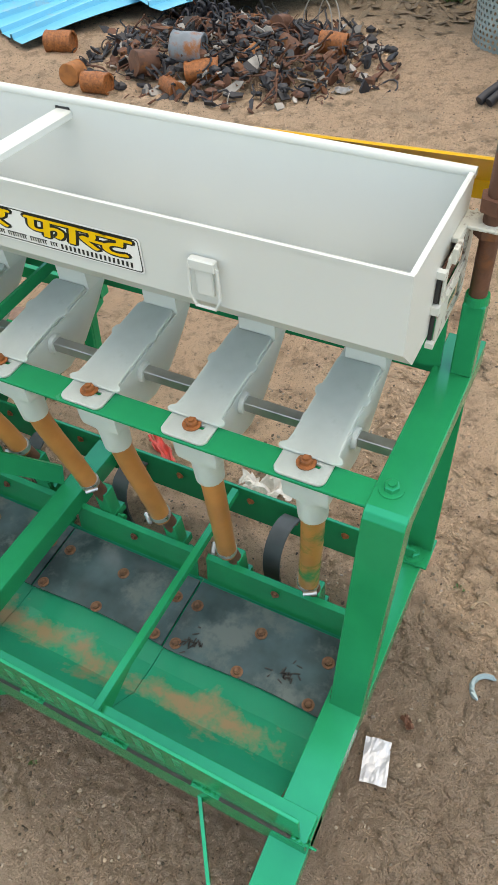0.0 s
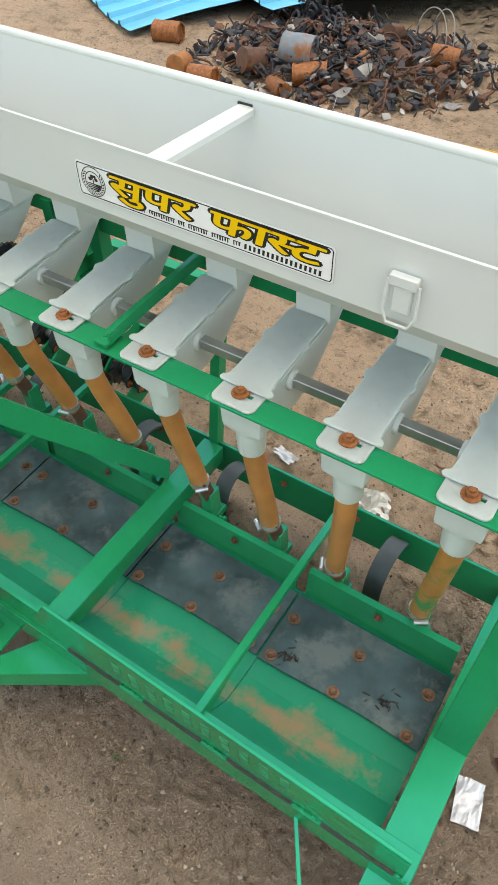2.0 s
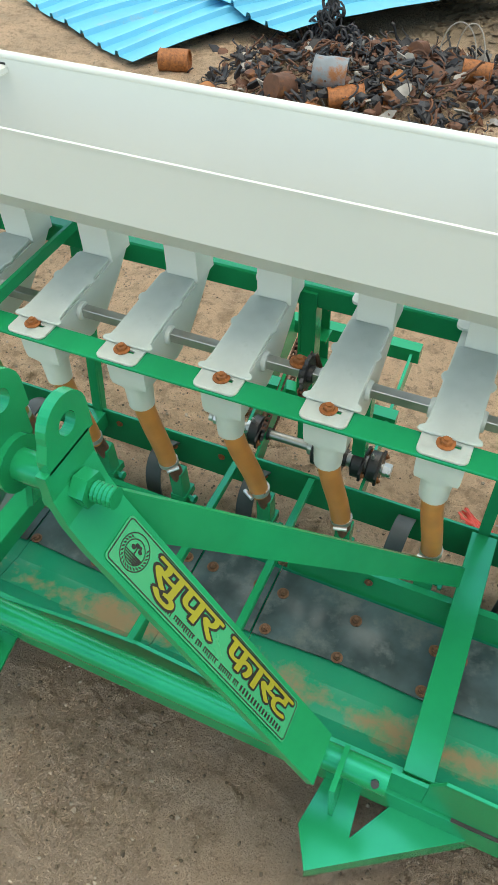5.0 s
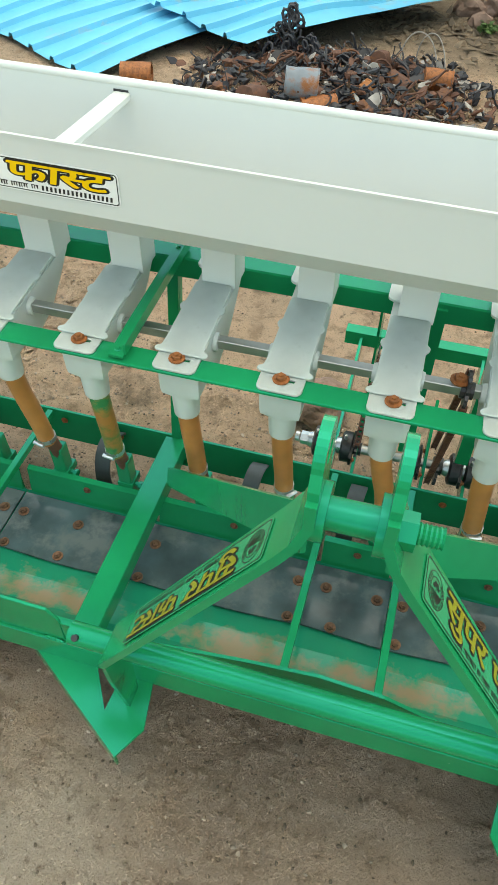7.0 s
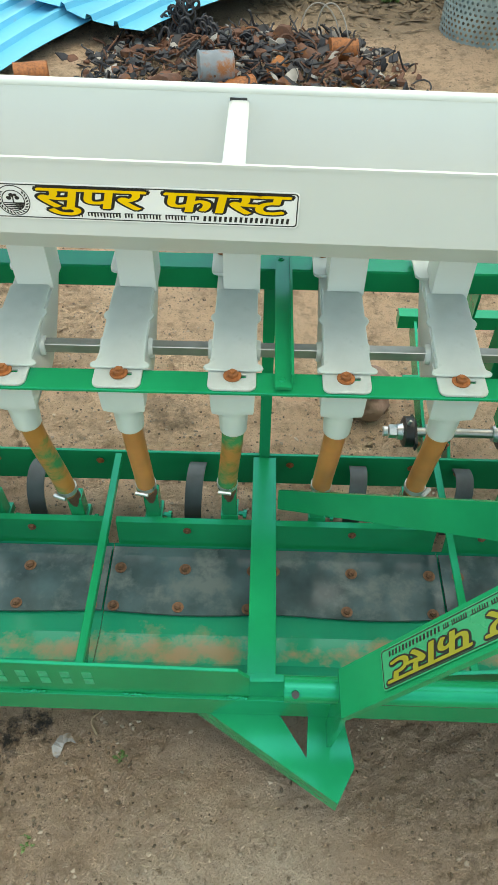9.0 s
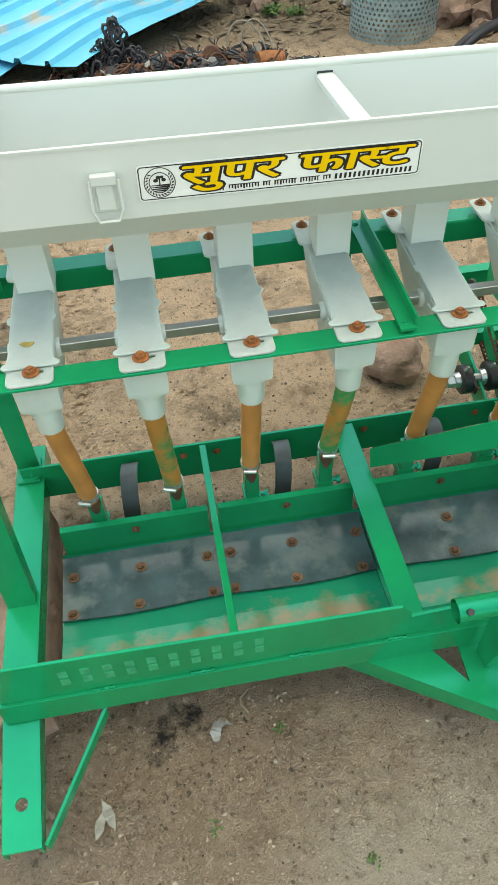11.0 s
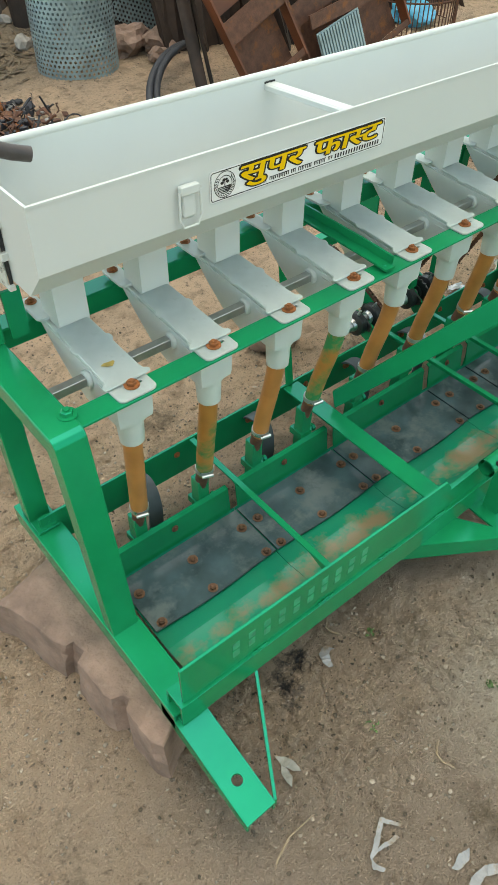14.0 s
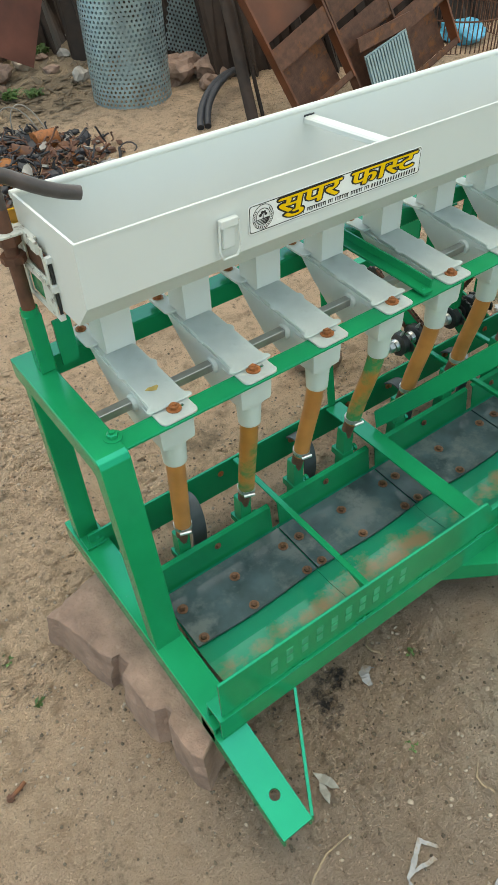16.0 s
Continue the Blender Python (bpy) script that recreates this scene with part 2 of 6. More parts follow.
    l.new(noise_tex(22, 10, 0.68), b1.inputs["Height"])
    b2 = n.new("ShaderNodeBump")
    b2.inputs["Strength"].default_value, b2.inputs["Distance"].default_value = 1.0, 0.021
    l.new(noise_tex(170, 6, 0.7), b2.inputs["Height"])
    l.new(b1.outputs[0], b2.inputs["Normal"])
    l.new(b2.outputs[0], b.inputs["Normal"])
    return m


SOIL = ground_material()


def dust_in_pan(m):
    """Sand that has settled along the lowest line of a pan, with a ragged edge."""
    n, l = m.node_tree.nodes, m.node_tree.links
    b = n["Principled BSDF"]
    old = b.inputs["Base Color"].links[0].from_socket
    tc = n.new("ShaderNodeTexCoord")
    sep = n.new("ShaderNodeSeparateXYZ")
    l.new(tc.outputs["Object"], sep.inputs[0])
    no = n.new("ShaderNodeTexNoise")
    no.inputs["Scale"].default_value, no.inputs["Detail"].default_value, no.inputs["Roughness"].default_value = 7, 12, 0.70
    l.new(tc.outputs["Object"], no.inputs["Vector"])
    d = n.new("ShaderNodeMath")
    d.operation = "ADD"
    d.inputs[1].default_value = 0.188
    l.new(sep.outputs["Y"], d.inputs[0])
    a = n.new("ShaderNodeMath")
    a.operation = "ABSOLUTE"
    l.new(d.outputs[0], a.inputs[0])
    w = n.new("ShaderNodeMath")
    w.operation = "MULTIPLY_ADD"
    w.inputs[1].default_value, w.inputs[2].default_value = 0.30, -0.137
    l.new(no.outputs["Fac"], w.inputs[0])
    c = n.new("ShaderNodeMath")
    c.operation = "SUBTRACT"
    l.new(w.outputs[0], c.inputs[0])
    l.new(a.outputs[0], c.inputs[1])
    r = n.new("ShaderNodeMapRange")
    r.inputs["From Min"].default_value, r.inputs["From Max"].default_value, r.inputs["To Max"].default_value = -0.016, 0.030, 0.80
    l.new(c.outputs[0], r.inputs["Value"])
    mx = n.new("ShaderNodeMix")
    mx.data_type = "RGBA"
    l.new(r.outputs[0], mx.inputs["Factor"])
    l.new(old, mx.inputs["A"])
    mx.inputs["B"].default_value = (0.295, 0.170, 0.105, 1)
    l.new(mx.outputs["Result"], b.inputs["Base Color"])


dust_in_pan(PAN)


# ---- mesh helpers ----
def link_mesh(name, bm, material, parent=None, label="", smooth=False):
    me = bpy.data.meshes.new(name)
    bmesh.ops.recalc_face_normals(bm, faces=bm.faces)
    bm.to_mesh(me)
    bm.free()
    for k in (material if isinstance(material, (list, tuple)) else [material]):
        me.materials.append(k)
    if smooth:
        for p in me.polygons:
            p.use_smooth = True
        me.set_sharp_from_angle(angle=radians(40))
    ob = new(name, me)
    if parent is not None:
        ob.parent = parent
    if label:
        ob["label"] = label
    return ob


def part(name, bm, material, parent, label="", smooth=False):
    return link_mesh(name, bm, material, parent, label, smooth)


def again(ob, m, parent=None):
    """Another piece on the same mesh."""
    o = new(ob.name.split(".")[0], ob.data)
    o.parent = parent or ob.parent
    o.matrix_basis = m
    if ob.get("label"):
        o["label"] = ob["label"]
    return o


def edge_bevel(bm, w, seg=1):
    bmesh.ops.remove_doubles(bm, verts=bm.verts, dist=1e-6)
    ed = [e for e in bm.edges if len(e.link_faces) == 2 and e.calc_face_angle(0) > 0.5]
    bmesh.ops.bevel(bm, geom=ed, offset=w, segments=seg, affect="EDGES", clamp_overlap=True)
    return bm


def poly_prism(bm, pts, d, index=0):
    """The polygon pts (3D), pushed along the vector d."""
    d = Vector(d)
    a = [bm.verts.new(Vector(p)) for p in pts]
    b = [bm.verts.new(Vector(p) + d) for p in pts]
    fs = [bm.faces.new(a[::-1]), bm.faces.new(b)]
    n = len(a)
    for i in range(n):
        fs.append(bm.faces.new((a[i], a[(i + 1) % n], b[(i + 1) % n], b[i])))
    for f in fs:
        f.material_index = index
    return bm


def prism_x(bm, yz, x0, x1, index=0):
    return poly_prism(bm, [(x0, y, z) for y, z in yz], (x1 - x0, 0, 0), index)


def box(bm, x0, x1, y0, y1, z0, z1, index=0):
    return poly_prism(bm, [(x0, y0, z0), (x1, y0, z0), (x1, y1, z0), (x0, y1, z0)], (0, 0, z1 - z0), index)


def strip(bm, path, w, thick):
    """A flat bar along path, its width along w, its thickness across both."""
    w = Vector(w)
    path = [Vector(p) for p in path]
    rings = []
    for i, p in enumerate(path):
        d = ((path[min(i + 1, len(path) - 1)] - p).normalized() + (p - path[max(i - 1, 0)]).normalized()).normalized()
        t = d.cross(w).normalized() * thick
        rings.append([bm.verts.new(q) for q in (p - w / 2, p + w / 2, p + w / 2 + t, p - w / 2 + t)])
    for a, b in zip(rings, rings[1:]):
        for i in range(4):
            bm.faces.new((a[i], a[(i + 1) % 4], b[(i + 1) % 4], b[i]))
    bm.faces.new(rings[0][::-1])
    bm.faces.new(rings[-1])
    return bm


def sweep(bm, path, r, n=12, index=0, cap=True):
    path = [Vector(p) for p in path]
    rs = r if isinstance(r, (list, tuple)) else [r] * len(path)
    up = Vector((0.3, 0.9, 0.2)).normalized()
    rings = []
    for i, p in enumerate(path):
        d = (path[min(i + 1, len(path) - 1)] - path[max(i - 1, 0)]).normalized()
        a = d.cross(up)
        if a.length < 0.05:
            a = d.cross(Vector((1, 0, 0)))
        a.normalize()
        b = d.cross(a)
        rings.append([bm.verts.new(p + rs[i] * (a * math.cos(k * math.tau / n) + b * math.sin(k * math.tau / n))) for k in range(n)])
    for a, b in zip(rings, rings[1:]):
        for k in range(n):
            bm.faces.new((a[k], a[(k + 1) % n], b[(k + 1) % n], b[k])).material_index = index
    if cap:
        bm.faces.new(rings[0][::-1]).material_index = index
        bm.faces.new(rings[-1]).material_index = index
    return bm


def curve(p0, p1, p2, p3, n=8):
    p0, p1, p2, p3 = (Vector(p) for p in (p0, p1, p2, p3))
    out = []
    for i in range(n + 1):
        t = i / n
        out.append((1 - t) ** 3 * p0 + 3 * t * (1 - t) ** 2 * p1 + 3 * t * t * (1 - t) * p2 + t ** 3 * p3)
    return out


def hex_bolt_mesh(r=0.0095, h=0.008, washer=0.015):
    bm = bmesh.new()
    sweep(bm, [(0, 0, 0), (0, 0, 0.002)], washer, 18)
    sweep(bm, [(0, 0, 0.002), (0, 0, h), (0, 0, h + 0.001)], [r, r, r * 0.8], 6)
    sweep(bm, [(0, 0, h), (0, 0, h + 0.004)], r * 0.5, 8)
    return bm


def rounded(x0, x1, y0, y1, r, n=4):
    pts = []
    for cx, cy, a0 in ((x1 - r, y1 - r, 0), (x0 + r, y1 - r, 90), (x0 + r, y0 + r, 180), (x1 - r, y0 + r, 270)):
        for k in range(n + 1):
            a = radians(a0 + 90 * k / n)
            pts.append((cx + r * math.cos(a), cy + r * math.sin(a)))
    return pts


def blob(bm, c, r, seed, squash=(1, 1, 1), sub=2, rough=0.35, index=0):
    res = bmesh.ops.create_icosphere(bm, subdivisions=sub, radius=1.0)
    for v in res["verts"]:
        p = v.co.copy()
        k = 1 + rough * noise.noise(p * 1.4 + Vector((seed * 3.1, seed * 1.7, seed))) + 0.4 * rough * noise.noise(p * 4 + Vector((seed, 0, seed * 2.0)))
        v.co = Vector((p.x * squash[0], p.y * squash[1], p.z * squash[2])) * r * k + Vector(c)
    return bm


# ---- ground ----
def ground_height(x, y):
    h = 0.010 * noise.noise((x * 1.1, y * 1.1, 0)) + 0.010 * noise.noise((x * 3.3, y * 3.3, 5)) + 0.008 * noise.noise((x * 9, y * 9, 9))
    h += 0.0055 * noise.noise((x * 24, y * 24, 2)) + 0.0035 * noise.noise((x * 55, y * 55, 4))
    churn = max(0.0, 1 - abs(y + 0.40) / 0.16) if abs(x) < 1.5 else 0.0
    h += churn * (0.010 * noise.noise((x * 17, y * 17, 11)) + 0.006 * noise.noise((x * 40, y * 40, 12)))
    rough = min(1.0, max(0.0, (y - 0.05) * 3)) * max(0.0, min(1.0, (3.4 - y)))
    h += rough * (0.017 * max(0.0, noise.noise((x * 12, y * 12, 6))) + 0.011 * max(0.0, noise.noise((x * 31, y * 31, 1))) - 0.014 * max(0.0, noise.noise((x * 5, y * 9, 14))))
    rise = max(0.0, y - 3.6)
    return h + 0.02 * rise + 0.05 * max(0.0, noise.noise((x * 0.9, y * 0.9, 3))) * min(1.0, rise)


def build_ground():
    # one sheet: fine near the machine, coarse towards the horizon
    def axis(lo, hi, step, far):
        a = list(np.arange(lo, hi, step))
        d, s = step, hi
        out_hi, out_lo = [], []
        while s < far:
            out_hi.append(s)
            d *= 1.35
            s += d
        out_hi.append(far)
        d, s = step * 1.35, lo - step
        while s > -far:
            out_lo.append(s)
            d *= 1.35
            s -= d
        out_lo.append(-far)
        return out_lo[::-1] + a + out_hi
    xs, ys = axis(-2.6, 2.2, 0.014, 400), axis(-1.6, 4.6, 0.016, 400)
    verts = [(x, y, ground_height(x, y)) for y in ys for x in xs]
    nx = len(xs)
    faces = [(j * nx + i, j * nx + i + 1, (j + 1) * nx + i + 1, (j + 1) * nx + i) for j in range(len(ys) - 1) for i in range(nx - 1)]
    me = bpy.data.meshes.new("ground")
    me.from_pydata(verts, [], faces)
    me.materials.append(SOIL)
    for p in me.polygons:
        p.use_smooth = True
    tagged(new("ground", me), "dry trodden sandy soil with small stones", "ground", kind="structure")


build_ground()

# ---- seed drill ----
S = 0.18
drill = tagged(new("seed_drill"), "green steel seed drill with long white hopper on sandy soil", "seed drill")


def rivet(parent, x, y, z, rx=0.0, ry=0.0, rz=0.0, scale=1.0, material=None, name="bolt"):
    key = (material or RUST).name
    if key not in rivet.made:
        rivet.made[key] = part(name, hex_bolt_mesh(), material or RUST, parent, smooth=False)
        ob = rivet.made[key]
    else:
        ob = again(rivet.made[key], Matrix(), parent)
        ob.name = name
    ob.matrix_basis = pose(x, y, z, rx, ry, rz) @ Matrix.Diagonal((scale, scale, scale, 1))
    return ob


rivet.made = {}


def build_hopper():
    # the hopper's own zero is the middle of its rim; it leans a little along its length
    X0, X1, YF, YB = -1.172, 1.182, 0.050, 0.282
    t = 0.003
    prof = [(YF, 0.0), (YF, -0.110), (0.100, -0.165), (YB, -0.165), (YB, 0.0)]
    inner = [(YB - t, 0.0), (YB - t, -0.162), (0.101, -0.162), (YF + t, -0.109), (YF + t, 0.0)]
    bm = bmesh.new()
    prism_x(bm, prof + inner, X0, X1)
    hop = part("hopper", bm, WHITE, drill, "white painted sheet-metal seed hopper, open and empty")
    hop.matrix_basis = pose(0, 0, 1.008, 0, 0.95, 0)
    for x0, x1 in ((X0 - 0.003, X0), (X1, X1 + 0.003)):
        bm = bmesh.new()
        prism_x(bm, prof, x0, x1)
        part("end_panel", bm, WHITE, hop)
    # rolled lips along the rim
    bm = bmesh.new()
    prism_x(bm, [(YF + 0.0032, -0.003), (YF + 0.0032, 0.001), (YF + 0.001, 0.0025), (YF - 0.0012, 0.001), (YF - 0.0012, -0.003)], X0 - 0.003, X1 + 0.003)
    part("front_lip", bm, WHITE, hop)
    bm = bmesh.new()
    prism_x(bm, [(YB + 0.001 + 0.0068 * math.cos(radians(a)), -0.0015 + 0.0068 * math.sin(radians(a))) for a in range(-150, 211, 30)][:-1], X0 - 0.004, X1 + 0.004)
    part("rear_lip", bm, WHITE, hop, smooth=True)
    for x in (X0, X1):
        bm = bmesh.new()
        box(bm, x - 0.0032, x + 0.0012, YF, YB - 0.006, -0.001, 0.0012)
        part("end_lip", bm, WHITE, hop)
    # stiffening struts across the mouth
    for x in (-0.538, 0.556):
        bm = bmesh.new()
        za, zb = -0.003, -0.016
        pr = [(-0.015, -0.012), (-0.015, -0.003), (-0.011, 0.0), (0.011, 0.0), (0.015, -0.003), (0.015, -0.012), (0.012, -0.012), (0.012, -0.004), (-0.012, -0.004), (-0.012, -0.012)]
        ra = [bm.verts.new((x + px, YF + 0.003, za + pz)) for px, pz in pr]
        rb = [bm.verts.new((x + px, YB - 0.003, zb + pz)) for px, pz in pr]
        for k in range(len(pr)):
            bm.faces.new((ra[k], ra[(k + 1) % len(pr)], rb[(k + 1) % len(pr)], rb[k]))
        bm.faces.new(ra)
        bm.faces.new(rb[::-1])
        part("strut", bm, WHITE, hop)
        bm = bmesh.new()
        box(bm, x - 0.014, x + 0.012, YB - 0.005, YB - 0.003, zb - 0.001, zb + 0.003)
        part("weld_gap", bm, BLACK, hop, "dark gap above the strut's weld")
    # toggle latches on the front
    for x, z in ((0.932, -0.041), (-0.908, -0.039)):
        bm = bmesh.new()
        box(bm, x - 0.016, x + 0.016, YF - 0.004, YF, z - 0.056, z)
        box(bm, x - 0.018, x + 0.018, YF - 0.014, YF - 0.003, z - 0.012, z + 0.003)
        box(bm, x - 0.012, x + 0.012, YF - 0.010, YF - 0.004, z - 0.050, z - 0.012)
        edge_bevel(bm, 0.0015)
        la = part("latch", bm, WHITE, hop, "white painted toggle latch")
        bm = bmesh.new()
        sweep(bm, [(x - 0.019, YF - 0.010, z - 0.006), (x - 0.021, YF - 0.012, z - 0.05), (x - 0.014, YF - 0.012, z - 0.066), (x + 0.014, YF - 0.012, z - 0.066),
                   (x + 0.022, YF - 0.012, z - 0.05), (x + 0.020, YF - 0.010, z - 0.006)], 0.0022, 8)
        ob = part("latch_wire", bm, WHITE, hop)
    # printed stickers
    for x0, x1, z in ((-0.862, -0.449, -0.033), (0.415, 0.838, -0.038)):
        ob = sticker(x1 - x0, 0.053, STICKER, hop)
        ob.matrix_basis = pose(x0, YF - 0.001, z - 0.053, 90, 0, 0)
    # yellow lids, folded down behind
    for x0, x1, z, tilt in ((0.32, 1.285, 0.018, -1.6), (-1.262, -0.32, -0.014, 0.0)):
        bm = bmesh.new()
        strip(bm, [(0, YB + 0.012, 0.0), (0, YB + 0.030, -0.008), (0, YB + 0.120, -0.085), (0, YB + 0.122, -0.115)], (x1 - x0, 0, 0), 0.003)
        li = part("lid", bm, YELLOW, hop, "yellow painted sheet-metal lid, folded back")
        li.matrix_basis = pose(x1, 0, z, 0, tilt - 0.95, 0) @ pose((x0 - x1) / 2, 0, 0)
    # shutter plates at the ends, standing off on tabs, and the bracket of the depth screw
    for s, x in ((1, X1 + 0.003), (-1, X0 - 0.003)):
        def slab(bm, d0, d1, y0, y1, z0, z1):
            a, b = sorted((x + s * d0, x + s * d1))
            return box(bm, a, b, y0, y1, z0 - 0.022, z1 - 0.022)
        bm = bmesh.new()
        for y0, y1, z0, z1 in ((0.162, 0.172, -0.158, -0.045), (0.172, 0.205, -0.158, -0.100), (0.172, 0.290, -0.100, -0.084), (0.205, 0.290, -0.158, -0.147),
                               (0.268, 0.290, -0.147, -0.100), (0.255, 0.290, -0.084, -0.045), (0.172, 0.290, -0.045, -0.030)):
            slab(bm, 0.007, 0.0105, y0, y1, z0, z1)
        edge_bevel(bm, 0.0008)
        gate = part("gate_plate", bm, CHIPPED, hop, "white shutter plate with two openings, chipped")
        for z0, z1 in ((-0.158, -0.150), (-0.104, -0.092), (-0.050, -0.040)):
            part("spacer", slab(bmesh.new(), 0.0, 0.0105, 0.154, 0.163, z0, z1), WHITE, gate)
        part("shutter", slab(bmesh.new(), 0.002, 0.005, 0.172, 0.256, -0.084, -0.045), RUST_DARK, gate, "rusty shutter")
        part("shutter", slab(bmesh.new(), 0.002, 0.005, 0.204, 0.270, -0.148, -0.099), GREEN, gate, "green shutter")
        for z0, z1 in ((-0.149, -0.106), (-0.090, -0.052)):
            part("slot", slab(bmesh.new(), 0.0005, 0.006, 0.1600, 0.163, z0, z1), BLACK, gate, "dark gap behind the plate")
        part("shutter_handle", slab(bmesh.new(), 0.010, 0.014, 0.178, 0.262, -0.098, -0.088), CHIPPED, gate)
        part("shutter_stop", slab(bmesh.new(), 0.010, 0.016, 0.176, 0.200, -0.040, -0.020), CHIPPED, gate)
        bm = bmesh.new()
        slab(bm, 0.0, 0.050, 0.238, 0.276, -0.030, -0.025)
        slab(bm, 0.0, 0.010, 0.205, 0.245, -0.031, -0.024)
        edge_bevel(bm, 0.001)
        part("crank_bracket", bm, CHIPPED, hop, "chipped white bracket of the depth screw")
    return hop


def glyph_mesh(text, keep):
    """Flat mesh of some letters, one unit high, without what lies right of keep."""
    c = bpy.data.curves.new("letters", "FONT")
    c.body, c.shear, c.resolution_u = text, 0.12, 3
    o = new("letters", c)
    me = bpy.data.meshes.new_from_object(o.evaluated_get(bpy.context.evaluated_depsgraph_get()))
    bpy.data.objects.remove(o)
    bpy.data.curves.remove(c)
    if keep < 5:
        b = bmesh.new()
        b.from_mesh(me)
        bmesh.ops.bisect_plane(b, geom=b.verts[:] + b.edges[:] + b.faces[:], plane_co=(keep, 0, 0), plane_no=(1, -0.12, 0), clear_outer=True)
        b.to_mesh(me)
        b.free()
    for k in range(len(me.materials)):
        me.materials.pop()
    return me


def sticker(w, h, base, parent):
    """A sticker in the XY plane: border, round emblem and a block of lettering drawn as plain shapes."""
    bm = bmesh.new()
    poly_prism(bm, [(x, y, 0) for x, y in rounded(0, w, 0, h, 0.006)], (0, 0, 0.0006), 0)
    # border line
    o, i = rounded(0.002, w - 0.002, 0.002, h - 0.002, 0.005), rounded(0.0035, w - 0.0035, 0.0035, h - 0.0035, 0.004)
    vo = [bm.verts.new((x, y, 0.0010)) for x, y in o]
    vi = [bm.verts.new((x, y, 0.0010)) for x, y in i]
    for k in range(len(o)):
        bm.faces.new((vo[k], vo[(k + 1) % len(o)], vi[(k + 1) % len(o)], vi[k])).material_index = 1
    # emblem: two rings and a small mound
    c = Vector((0.031, h * 0.5, 0.0010))
    for r0, r1 in ((0.0225, 0.0212), (0.0155, 0.0142)):
        for k in range(28):
            a, b = k * math.tau / 28, (k + 1) * math.tau / 28
            q = [c + Vector((r * math.cos(t), r * math.sin(t), 0)) for r, t in ((r0, a), (r0, b), (r1, b), (r1, a))]
            bm.faces.new([bm.verts.new(v) for v in q]).material_index = 1
    for k in range(20):
        a = radians(-40 + 260 * k / 19) + math.pi
        q = c + Vector((0.0185 * math.cos(a), 0.0185 * math.sin(a), 0))
        u, v = Vector((math.cos(a + 0.7), math.sin(a + 0.7), 0)) * 0.0032, Vector((-math.sin(a + 0.7), math.cos(a + 0.7), 0)) * 0.0012
        bm.faces.new([bm.verts.new(p) for p in (q - u, q - v, q + u, q + v)]).material_index = 1
    for k in range(4):
        y0 = -0.003 - 0.0027 * k
        hw = math.sqrt(max(0.0, 0.0138 ** 2 - y0 ** 2))
        bm.faces.new([bm.verts.new(c + Vector(p)) for p in ((-hw, y0, 0), (-hw, y0 - 0.0012, 0), (hw, y0 - 0.0022, 0), (hw, y0 + 0.0006, 0))]).material_index = 1
    for ox, oy, rr in ((-0.0055, 0.0035, 0.0036), (0.0058, 0.0040, 0.0034), (-0.0015, 0.0078, 0.0036), (0.0035, 0.0082, 0.0028)):
        bm.faces.new([bm.verts.new(c + Vector((ox + rr * math.cos(k * math.tau / 8), oy + rr * 0.8 * math.sin(k * math.tau / 8), 0.00002 * ox / 0.001))) for k in range(8)]).material_index = 1
    bm.faces.new([bm.verts.new(c + Vector(p)) for p in ((-0.0010, -0.003, 0), (0.0010, -0.003, 0), (0.0008, 0.006, 0), (-0.0008, 0.006, 0))]).material_index = 1

    def bar(x0, x1, y0, y1, g, z, mi, slant=0.0):
        pts = [(x0 - g, y0 - g), (x1 + g, y0 - g), (x1 + g + slant, y1 + g), (x0 - g + slant, y1 + g)]
        bm.faces.new([bm.verts.new((x, y, z)) for x, y in pts]).material_index = mi

    # large lettering: dark rim first, yellow above it
    L, R = 0.060, w - 0.012
    wd = R - L
    glyphs = ((0.0, "\u0938\u0941\u092a\u0930", 9.0), (1.98, "\u092b\u093e", 9.0), (2.99, "\u0938", 0.46), (3.40, "\u091f", 9.0))
    kx, ky = wd / 4.00, h * 0.50 / 0.622
    rim = [(0.075 * math.cos(k * math.tau / 10), 0.075 * math.sin(k * math.tau / 10)) for k in range(10)]
    for shifts, zz, mi in ((rim, 0.0008, 1), ([(-0.024, -0.012), (-0.012, 0.0), (0.0, 0.012), (0.012, -0.012), (0.024, 0.0)], 0.0016, 2)):
        for gx, text, keep in glyphs:
            g = glyph_mesh(text, keep)
            for k, (sx, sy) in enumerate(shifts):
                q = g.copy()
                q.transform(Matrix.Translation((L + (gx + sx) * kx, h * 0.375 + sy * ky, zz + 0.00004 * k)) @ Matrix.Diagonal((kx, ky, 1, 1)))
                n0 = len(bm.faces)
                bm.from_mesh(q)
                bm.faces.ensure_lookup_table()
                for f in bm.faces[n0:]:
                    f.material_index = mi
                bpy.data.meshes.remove(q)
            bpy.data.meshes.remove(g)
    # small line of writing, as plain bars of its words
    rnd = random.Random(4)
    x, y0 = L + wd * 0.10, h * 0.105
    for ln in (0.030, 0.046, 0.012, 0.034, 0.030, 0.012):
        ln *= wd / 0.352
        bar(x, x + ln, y0 + 0.0066, y0 + 0.0080, 0, 0.0010, 1)
        xx = x
        while xx < x + ln - 0.002:
            bar(xx, xx + rnd.uniform(0.0016, 0.0026), y0 + rnd.uniform(0, 0.0022), y0 + 0.0067, 0, 0.0010, 1)
            xx += 0.0042
        x += ln + 0.0052
    while x < R - 0.004:
        bar(x, x + 0.0036, y0 + 0.0004, y0 + 0.0084, 0, 0.0010, 1, 0.0008)
        x += 0.0070
